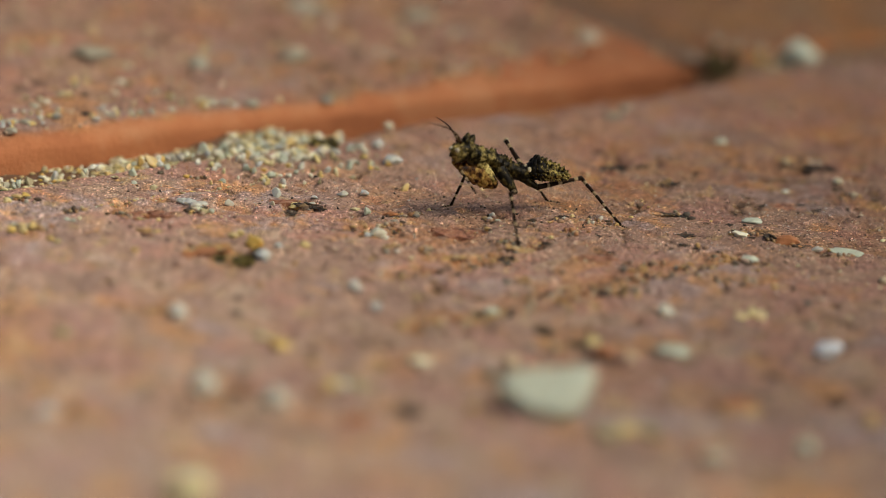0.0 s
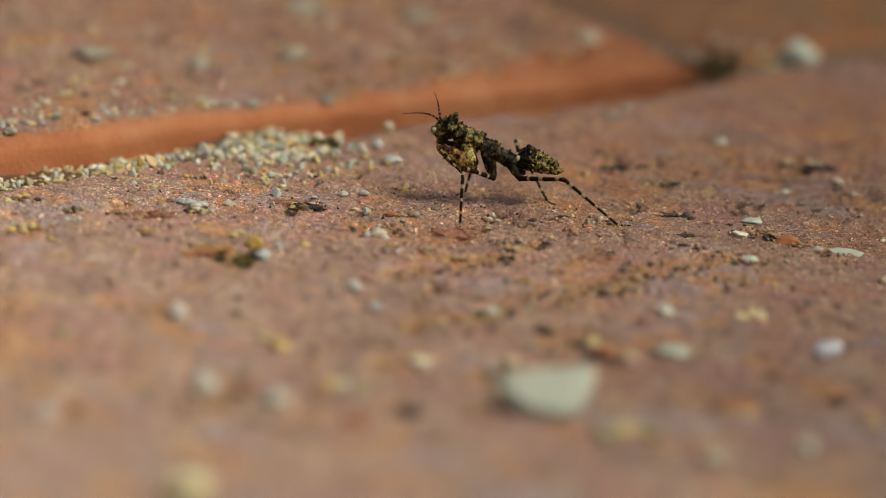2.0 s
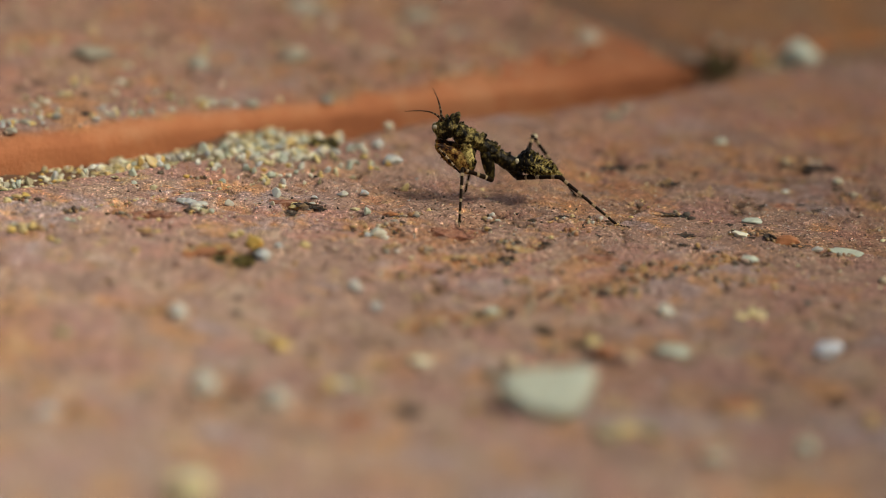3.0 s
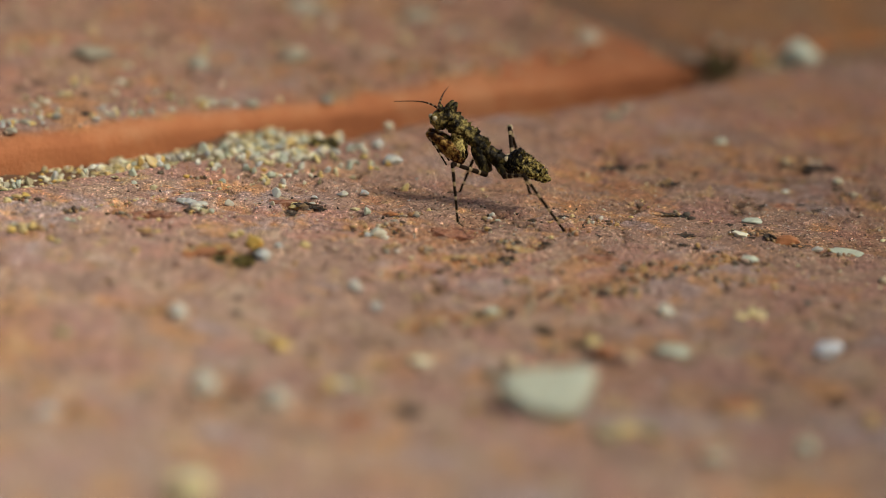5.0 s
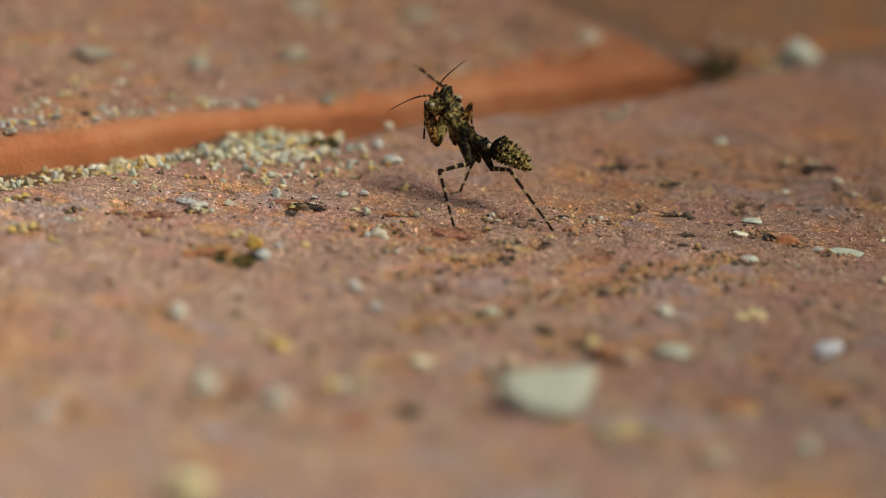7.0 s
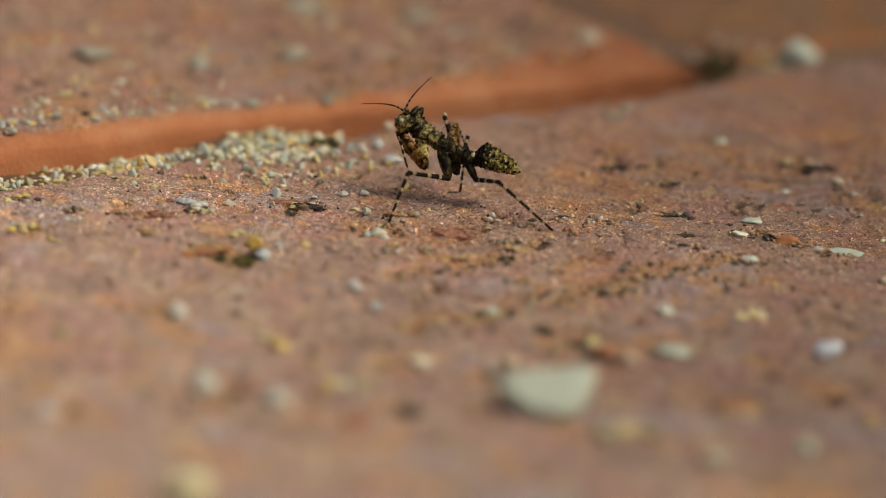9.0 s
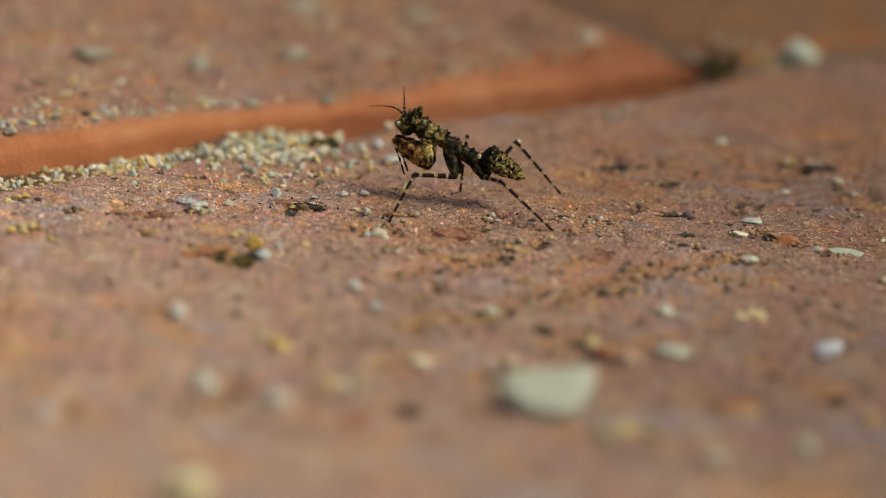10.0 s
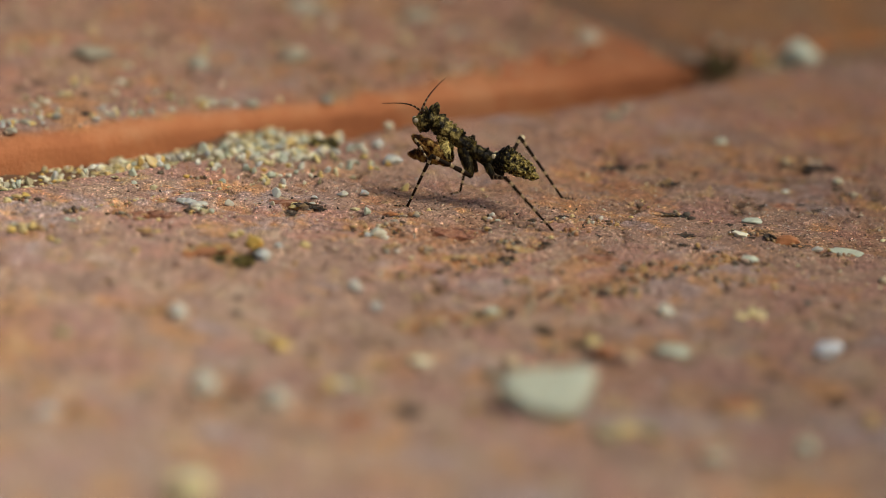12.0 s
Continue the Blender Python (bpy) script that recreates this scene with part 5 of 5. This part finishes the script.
KNEE_MID_NEAR = [
    (0, 5.13, 5.74, 4.32), (0.5, 5.13, 5.74, 4.32), (1, 2.06, 8.97, 3.27), (1.5, 1.8, 8.82, 3.5),
    (2, 1.19, 10, 3.7), (2.5, 1.26, 10.67, 3.3), (3, 1.09, 10.23, 3.68), (5, 0.27, 8.79, 4.15),
    (5.5, 0.16, 8.95, 4.24), (6, 0.19, 8.98, 4.54), (6.5, -0.92, 8.98, 4.51), (7, -0.96, 9.05, 4.44),
    (9, -3.44, 9.56, 3.71), (9.25, -3.24, 9.42, 3.71), (9.5, -3.04, 9.18, 3.75), (10, -2.95, 9.41, 3.69),
    (10.5, -3.04, 9.2, 3.69), (11, -2.89, 9.24, 3.69), (11.5, -2.07, 10.53, 3.81), (12, -2.04, 10.84, 4.03),
]
FOOT_MID_NEAR = [
    (0, 6.3, 2, 0), (0.5, 6.3, 2, 0), (1, 1.39, 7.32, 0), (1.5, 1.34, 7.3, 0),
    (2, 1.31, 7.3, 0), (2.5, 1.27, 7.29, 0), (3, 1.24, 7.28, 0), (5, 1.1, 7.41, -0),
    (5.5, 1.1, 7.41, -0), (6, 1.1, 7.41, -0), (6.5, 0.78, 6.23, 0), (7, 0.78, 6.23, 0),
    (9, -4.73, 6.09, 0), (9.25, -4.73, 6.09, 0), (9.5, -4.73, 6.09, 0), (10, -4.73, 6.09, 0),
    (10.5, -4.73, 6.09, 0), (11, -4.73, 6.09, 0), (11.5, -3.39, 10.74, 0), (12, -3.31, 10.94, 0),
]
KNEE_MID_FAR = [
    (0, 4.38, 12.7, 4.29), (0.5, 4.38, 12.7, 4.29), (1, 3.65, 15.2, 4.09), (1.5, 3.47, 15.09, 4.01),
    (2, 3.58, 15.61, 4.47), (2.5, 3.65, 16.28, 4.06), (3, 3.44, 15.91, 4.41), (5, 3.63, 14.52, 4.99),
    (5.5, 3.68, 14.56, 4.97), (6, 3.84, 14.72, 5.44), (6.5, 3.18, 15.02, 5.47), (7, 3.18, 15.05, 5.41),
    (9, 1.11, 14.61, 4.19), (9.25, 1.1, 14.53, 4.37), (9.5, 1.08, 14.45, 4.56), (10, 1.28, 14.65, 4.51),
    (10.5, 1.42, 14.38, 4.71), (11, 1.61, 14.34, 4.73), (11.5, 2.33, 14.84, 4.79), (12, 2.42, 14.91, 4.87),
]
FOOT_MID_FAR = [
    (0, 0.43, 12.11, 0), (0.5, 0.43, 12.11, 0), (1, 0.43, 12.11, 0), (1.5, 0.43, 12.11, 0),
    (2, 1.6, 16.26, 0), (2.5, 1.6, 16.26, 0), (3, 1.6, 16.26, 0), (5, 1.14, 16.26, -0),
    (5.5, 1.14, 16.26, -0), (6, 1.14, 16.26, -0), (6.5, 1.14, 16.26, -0), (7, 1.14, 16.26, -0),
    (9, 1.14, 16.26, -0), (9.25, 1.14, 16.26, -0), (9.5, 1.14, 16.26, -0), (10, 1.14, 16.26, -0),
    (10.5, 1.14, 16.26, -0), (11, 1.14, 16.26, -0), (11.5, 1.14, 16.26, -0), (12, 1.14, 16.26, -0),
]
KNEE_HIND_NEAR = [
    (0, 11.54, 14.49, 2.6), (0.5, 11.54, 14.49, 2.6), (1, 10.83, 14.17, 2.31), (1.5, 10.51, 13.83, 2.44),
    (2, 9.88, 8.71, 4.08), (2.5, 9.67, 11.57, 3.5), (3, 9.55, 10.97, 3.62), (5, 6.38, 5.72, 5.1),
    (5.5, 6.41, 5.68, 5.12), (6, 6.25, 6.31, 5.05), (6.5, 5.23, 7.55, 5), (7, 5.17, 7.79, 4.91),
    (9, 4.3, 6.48, 4.16), (9.25, 4.38, 6.03, 4.21), (9.5, 4.53, 5.82, 4.33), (10, 4.52, 5.99, 4.35),
    (10.5, 4.35, 7.2, 4.2), (11, 4.37, 7.25, 4.21), (11.5, 4.88, 5.95, 4.72), (12, 4.87, 5.98, 4.72),
]
FOOT_HIND_NEAR = [
    (0, 15.02, 9.75, 0), (0.5, 15.02, 9.75, 0), (1, 14.83, 9.7, 0), (1.5, 14.8, 9.7, 0),
    (2, 14.78, 9.69, 0), (2.5, 14.75, 9.69, 0), (3, 14.73, 9.68, 0), (5, 10.28, 6.46, 0),
    (5.5, 10.28, 6.46, 0), (6, 10.28, 6.46, 0), (6.5, 9.23, 6.7, 0), (7, 9.23, 6.7, 0),
    (9, 9.23, 6.7, 0), (9.25, 9.23, 6.7, 0), (9.5, 9.23, 6.7, 0), (10, 9.23, 6.7, 0),
    (10.5, 9.23, 6.7, 0), (11, 9.23, 6.7, 0), (11.5, 9.23, 6.7, 0), (12, 9.23, 6.7, 0),
]
KNEE_HIND_FAR = [
    (0, 4.82, 15.86, 5.1), (0.5, 4.82, 15.86, 5.1), (1, 5.63, 18.96, 4.34), (1.5, 5.44, 18.56, 4.51),
    (2, 5.75, 19.26, 4.15), (2.5, 7.16, 19.68, 4.46), (3, 7.21, 19.12, 4.74), (5, 5.05, 16.72, 6.07),
    (5.5, 5.27, 16.58, 6.14), (6, 4.31, 15.78, 7.84), (6.5, 0.58, 17.74, 8.12), (7, 0.49, 17.91, 7.96),
    (9, -0.64, 17.72, 6.35), (9.25, 2.03, 16.52, 7.81), (9.5, 5.77, 16.46, 4.84), (10, 5.74, 16.77, 4.81),
    (10.5, 5.89, 16.5, 4.94), (11, 5.85, 16.65, 4.91), (11.5, 6.12, 17.12, 5.11), (12, 6.08, 17.33, 5.05),
]
FOOT_HIND_FAR = [
    (0, 8.75, 15.34, 0), (0.5, 8.75, 15.34, 0), (1, 8.75, 15.34, 0), (1.5, 8.75, 15.34, 0),
    (2, 8.75, 15.34, 0), (2.5, 11.25, 17.42, 0), (3, 11.25, 17.42, 0), (5, 7.28, 17.01, 0),
    (5.5, 7.28, 17.01, 0), (6, 5.6, 20.13, 3.25), (6.5, -2.85, 22.62, 10.37), (7, -3.08, 23.11, 8.98),
    (9, 0.94, 22.38, 2.18), (9.25, 7.51, 19.59, 6.49), (9.5, 10.05, 16.64, 0), (10, 9.96, 17.63, 0),
    (10.5, 10.05, 16.64, 0), (11, 10.05, 16.64, 0), (11.5, 10.05, 16.64, 0), (12, 10.05, 16.64, 0),
]
ELBOW_NEAR = [
    (0, 4.17, 9.43, 2.72), (0.5, 4.17, 9.43, 2.72), (1, 2.7, 11.98, 2.5), (1.5, 2.8, 12.02, 2.54),
    (2, 2.17, 12.52, 3.01), (2.5, 2.19, 13.19, 2.71), (3, 1.88, 12.85, 2.99), (5, 1.17, 11.95, 3.52),
    (5.5, 0.93, 12.13, 3.55), (6, 0.63, 12.66, 4.28), (6.5, -1.26, 14.04, 4.25), (7, -1.31, 14.1, 4.28),
    (9, -2.03, 12.4, 3.15), (9.25, -1.98, 12.23, 3.23), (9.5, -1.93, 12.07, 3.31), (10, -1.74, 12.27, 3.26),
    (10.5, -1.59, 12, 3.36), (11, -1.39, 11.96, 3.33), (11.5, -0.32, 12.38, 3.23), (12, -0.04, 12.41, 3.34),
]
WRIST_NEAR = [
    (0, 0.87, 7.83, 4.73), (0.5, 0.87, 7.83, 4.73), (1, -0.58, 11.03, 4.68), (1.5, -0.75, 11.27, 4.9),
    (2, -1.19, 11.98, 5.42), (2.5, -1.08, 12.65, 5.08), (3, -1.39, 12.37, 5.44), (5, -1.73, 12.21, 6.17),
    (5.5, -1.68, 12.43, 6.11), (6, -1.18, 12.99, 7.25), (6.5, -2.36, 14.34, 7.69), (7, -1.95, 14.16, 7.47),
    (9, -4.45, 12.79, 5.96), (9.25, -4.69, 12.63, 5.59), (9.5, -4.93, 12.45, 5.22), (10, -4.65, 12.64, 5.33),
    (10.5, -4.61, 12.39, 5.56), (11, -4.28, 12.32, 5.81), (11.5, -3.26, 12.75, 5.6), (12, -2.98, 12.78, 5.71),
]
CLAW_NEAR = [
    (0, 2.43, 5.38, 3.39), (0.5, 2.43, 5.38, 3.39), (1, 1.63, 9.31, 3.13), (1.5, 1.6, 10.62, 2.83),
    (2, 1.11, 11.33, 3.29), (2.5, 1.15, 11.98, 2.89), (3, 0.89, 11.71, 3.3), (5, 0, 11.44, 3.59),
    (5.5, -0.57, 11.56, 3.24), (6, 0.04, 12.14, 4.42), (6.5, -3.05, 11.83, 5.83), (7, -2.28, 13.25, 4.42),
    (9, -3.46, 11.42, 3.24), (9.25, -3.72, 11.75, 2.67), (9.5, -3.99, 11.57, 2.29), (10, -3.65, 11.76, 2.43),
    (10.5, -3.34, 10.47, 3.34), (11, -3.36, 10.03, 3.77), (11.5, -2.02, 10.42, 3.8), (12, -1.39, 10.78, 3.79),
]
ELBOW_FAR = [
    (0, 4.47, 11.17, 2.41), (0.5, 4.47, 11.17, 2.41), (1, 3, 13.58, 2.24), (1.5, 3.09, 13.57, 2.3),
    (2, 2.46, 14.05, 2.77), (2.5, 2.48, 14.72, 2.47), (3, 2.17, 14.37, 2.76), (5, 1.46, 13.43, 3.3),
    (5.5, 1.21, 13.61, 3.33), (6, 2.44, 13.65, 6.05), (6.5, 0.39, 14.86, 5.76), (7, 0.29, 14.95, 5.72),
    (9, -0.61, 13.6, 4.93), (9.25, -1.71, 13.71, 3.01), (9.5, -1.66, 13.55, 3.09), (10, -1.47, 13.75, 3.04),
    (10.5, -1.32, 13.48, 3.14), (11, -1.12, 13.43, 3.11), (11.5, -0.05, 13.86, 3.01), (12, 0.24, 13.89, 3.12),
]
WRIST_FAR = [
    (0, 1.1, 10.08, 4.38), (0.5, 1.1, 10.08, 4.38), (1, -0.37, 13.12, 4.38), (1.5, -0.53, 13.32, 4.62),
    (2, -0.97, 14, 5.15), (2.5, -0.87, 14.68, 4.8), (3, -1.18, 14.39, 5.17), (5, -1.51, 14.2, 5.91),
    (5.5, -1.47, 14.43, 5.85), (6, 2.74, 13.81, 9.47), (6.5, 1.39, 14.62, 7.78), (7, 1.34, 14.68, 7.76),
    (9, 0.45, 17, 5.86), (9.25, -4.5, 14.64, 5.32), (9.5, -4.74, 14.46, 4.95), (10, -4.46, 14.64, 5.07),
    (10.5, -4.41, 14.39, 5.3), (11, -4.08, 14.32, 5.55), (11.5, -3.06, 14.75, 5.34), (12, -3.59, 14.96, 3.61),
]
CLAW_FAR = [
    (0, 2.75, 11.2, 1.88), (0.5, 2.75, 11.2, 1.88), (1, 1.93, 13.4, 2.16), (1.5, 1.82, 12.67, 2.54),
    (2, 1.33, 13.35, 3.02), (2.5, 1.37, 14.01, 2.62), (3, 1.11, 13.73, 3.03), (5, 0.23, 13.43, 3.34),
    (5.5, -0.33, 13.56, 2.99), (6, 3.29, 14.47, 6.38), (6.5, 1.84, 16.97, 5.66), (7, 1.78, 17.1, 5.72),
    (9, 1.01, 18.2, 4.52), (9.25, -3.5, 13.77, 2.41), (9.5, -3.76, 13.58, 2.03), (10, -3.42, 13.77, 2.17),
    (10.5, -3.11, 14.55, 2.38), (11, -3.14, 14.97, 2.56), (11.5, -1.77, 15.58, 2.53), (12, -1.14, 16.57, 2.33),
]
FEELER_NEAR = [
    (0, -2.34, 5.52, 9.5), (0.5, -2.34, 4.83, 9.7), (1, -2.29, 8.4, 8.98), (1.5, -4.4, 9.01, 7.86),
    (2, -4.67, 10, 8.66), (2.5, -4.68, 10.77, 8.34), (3, -4.64, 10.25, 8.84), (5, -5.22, 10.7, 9.42),
    (5.5, -5.27, 11.04, 9.22), (6, -4.61, 11.18, 9.48), (6.5, -5.23, 12.47, 8.57), (7, -5.16, 12.44, 8.18),
    (9, -7.76, 11.14, 8.87), (9.25, -7.6, 10.48, 8.71), (9.5, -7.45, 9.96, 8.52), (10, -7.25, 10.18, 9.02),
    (10.5, -7.38, 10.08, 8.89), (11, -7.24, 10.1, 8.95), (11.5, -6.2, 10.64, 8.97), (12, -6.07, 10.71, 9.16),
]
FEELER_FAR = [
    (0, -1.45, 12.79, 7.79), (0.5, -1.45, 12.8, 7.79), (1, -1.89, 16.05, 8.11), (1.5, -2.05, 16.41, 8.1),
    (2, -1.6, 17.4, 8.36), (2.5, -1.6, 18.02, 8.24), (3, -1.77, 17.75, 8.66), (5, -0.39, 17.5, 9.39),
    (5.5, -0.38, 17.7, 9.29), (6, 1.43, 17.62, 10.81), (6.5, 1.87, 17.37, 12.43), (7, 1.52, 17.56, 12.46),
    (9, -1.68, 16.9, 10.58), (9.25, -3.23, 17.63, 9.56), (9.5, -4.78, 17.85, 8.68), (10, -4.41, 18.03, 8.86),
    (10.5, -4.48, 17.52, 9.45), (11, -4.18, 17.79, 8.58), (11.5, -1.67, 17.74, 9.44), (12, -0.77, 17.31, 10.03),
]


def glide(rows, t):
    """A smooth value between rows of (seconds, x, y, z), with no overshoot."""
    i = 0
    while i < len(rows) - 2 and t > rows[i + 1][0]:
        i += 1
    (t0, *a), (t1, *b) = rows[i], rows[i + 1]
    f = min(1, max(0, (t - t0) / (t1 - t0)))
    out = []
    for k in range(3):
        def slope(j):
            if j <= 0 or j >= len(rows) - 1:
                return 0.0
            l = (rows[j][k + 1] - rows[j - 1][k + 1]) / (rows[j][0] - rows[j - 1][0])
            r = (rows[j + 1][k + 1] - rows[j][k + 1]) / (rows[j + 1][0] - rows[j][0])
            return 0.0 if l * r <= 0 else 2 * l * r / (l + r)
        h = t1 - t0
        m0, m1 = slope(i) * h, slope(i + 1) * h
        f2, f3 = f * f, f * f * f
        out.append((2 * f3 - 3 * f2 + 1) * a[k] + (f3 - 2 * f2 + f) * m0 + (3 * f2 - 2 * f3) * b[k] + (f3 - f2) * m1)
    return Vector(out)


def stride(rows, t):
    """As glide, for a foot: it is lifted while it is carried to its next place."""
    p = glide(rows, t)
    for (t0, *a), (t1, *b) in zip(rows, rows[1:]):
        far = (Vector(a) - Vector(b)).length
        if t0 < t < t1 and far > 0.7:
            p.z += min(1.4, 0.25 * far) * math.sin(math.pi * (t - t0) / (t1 - t0))
    return p


def aim(p, q, up=Vector((0, 0, 1))):
    """The pose (mm) of a piece that starts at p and points to q."""
    x = (q - p).normalized()
    y = up.cross(x).normalized()
    z = x.cross(y)
    m = Matrix((x, y, z)).transposed().to_4x4()
    m.translation = p
    return m


def bend(hip, foot, la, lb, hint):
    """Where the knee and the end of a two-piece leg lie."""
    d = foot - hip
    dist = min(max(d.length, abs(la - lb) + 0.05), la + lb - 0.02)
    way = d.normalized()
    a = (la * la - lb * lb + dist * dist) / (2 * dist)
    side = hint - hip
    side = (side - way * side.dot(way)).normalized()
    knee = hip + way * a + side * math.sqrt(max(0, la * la - a * a))
    return knee, knee + (foot - knee).normalized() * lb


def beat(t):
    """The mantis moves in jerks and rests between them: where in its poses it is at t seconds."""
    return float(np.interp(t, [a for a, b in BEATS], [b for a, b in BEATS]))


def posed(t):
    """The pose of every piece of the mantis (mm) at t seconds."""
    t = beat(t)
    m = {}
    base, tail, chest, neck, face = (glide(r, t) for r in (BASE, TAIL, CHEST, NECK, FACE))
    ahead = Vector((chest.x - base.x, chest.y - base.y, 0)).normalized()
    lateral = Vector((-ahead.y, ahead.x, 0))
    spread = glide(SPREAD, t).x
    root = aim(Vector((base.x, base.y, 0)), Vector((base.x, base.y, 0)) + ahead)
    m["abdomen"] = aim(base, tail)
    m["thorax"] = th = aim(base, chest)
    chest = base + (chest - base).normalized() * LEN["thorax"]
    m["pronotum"] = pr = aim(chest, neck)
    neck = chest + (neck - chest).normalized() * LEN["pronotum"]
    m["head"] = hd = aim(neck, face)
    for side, s in (("near", 1), ("far", -1)):
        root_at = hd @ Vector((1.35, 0.2 * s, 0.62))
        m["feeler_" + side] = aim(root_at, glide(FEELERS[side], t))
        elbow, wrist, claw = (glide(r, t) for r in FORELEGS[side])
        shoulder = pr @ Vector((1.3, 0.55 * s, -0.5))
        m["fore_coxa_" + side] = aim(shoulder, elbow, ahead)
        elbow = shoulder + (elbow - shoulder).normalized() * LEN["fore_coxa"]
        m["fore_femur_" + side] = aim(elbow, wrist, Vector((0, 0, 1)) * (1 - spread) + lateral * spread)
        wrist = elbow + (wrist - elbow).normalized() * LEN["fore_femur"]
        m["fore_tibia_" + side] = aim(wrist, wrist + (elbow - wrist).normalized() * 0.75 + (claw - wrist).normalized(), ahead)
        m["fore_tarsus_" + side] = aim(wrist, claw, ahead)
        for leg, at in (("mid", Vector((2.7, 0.3 * s, -0.35))), ("hind", Vector((0.35, 0.35 * s, -0.35)))):
            k = leg + "_" + side
            hip_rows, knee_rows, foot_rows = LEGS[k]
            start, want = th @ at, glide(hip_rows, t)
            size = 1.7 if leg == "hind" else 2.45
            m["coxa_" + k] = aim(start, want, ahead)
            hip = start + (want - start).normalized() * size
            foot = stride(foot_rows, t) + Vector((0, 0, 0.08))
            knee, ankle = bend(hip, foot, LEN[leg + "_femur"], LEN[leg + "_tibia"], glide(knee_rows, t))
            m["femur_" + k] = aim(hip, knee)
            m["tibia_" + k] = aim(knee, ankle, (knee - hip).normalized())
            out = Vector((ankle.x - knee.x, ankle.y - knee.y, 0)).normalized()
            dip = Vector((0, 0, -0.03)) if ankle.z < 1.5 else (ankle - knee).normalized()
            m["tarsus_" + k] = aim(ankle, ankle + out + dip, Vector((0, 0, 1)))
    return root, m


BEATS = [(0, 0), (0.75, 0.5), (0.92, 0.97), (1, 1), (1.1, 1.4), (1.5, 1.5), (1.82, 1.52), (2, 2), (2.1, 2.04), (2.26, 2.46), (2.5, 2.5), (3, 3),
         (3.2, 3.02), (4.8, 4.98), (5, 5), (5.5, 5.5), (5.6, 5.52), (6, 6), (6.12, 6.04), (6.4, 6.46), (6.5, 6.5), (7, 7), (7.2, 7.02), (8.8, 8.98), (9, 9), (9.14, 9.02),
         (9.3, 9.25), (9.42, 9.48), (9.5, 9.5), (11, 11), (11.08, 11.04), (11.26, 11.46), (11.5, 11.5), (12, 12)]
# how far the forelegs are turned edge-on
SPREAD = [(0, 0, 0, 0), (3, 0, 0, 0), (4.98, 0.3, 0, 0), (5.5, 0.35, 0, 0), (6, 0.7, 0, 0), (6.5, 0.9, 0, 0), (7.2, 0.9, 0, 0), (9, 0.3, 0, 0), (9.5, 0.15, 0, 0), (12, 0.1, 0, 0)]
FEELERS = {"near": FEELER_NEAR, "far": FEELER_FAR}
FORELEGS = {"near": (ELBOW_NEAR, WRIST_NEAR, CLAW_NEAR), "far": (ELBOW_FAR, WRIST_FAR, CLAW_FAR)}
LEGS = {"mid_near": (HIP_MID_NEAR, KNEE_MID_NEAR, FOOT_MID_NEAR), "mid_far": (HIP_MID_FAR, KNEE_MID_FAR, FOOT_MID_FAR),
        "hind_near": (HIP_HIND_NEAR, KNEE_HIND_NEAR, FOOT_HIND_NEAR), "hind_far": (HIP_HIND_FAR, KNEE_HIND_FAR, FOOT_HIND_FAR)}


def metres(m):
    out = m.copy()
    out.translation = m.translation * MM
    return out


def motions():
    whole, rows = [], {k: [] for k in PIECES}
    for i in range(121):
        t = i / 10
        root, m = posed(t)
        whole.append((t, metres(root)))
        inv = root.inverted()
        for k in rows:
            rows[k].append((t, metres(inv @ m[k])))
    walk(MANTIS, whole)
    for k, r in rows.items():
        walk(PIECES[k], r)


motions()
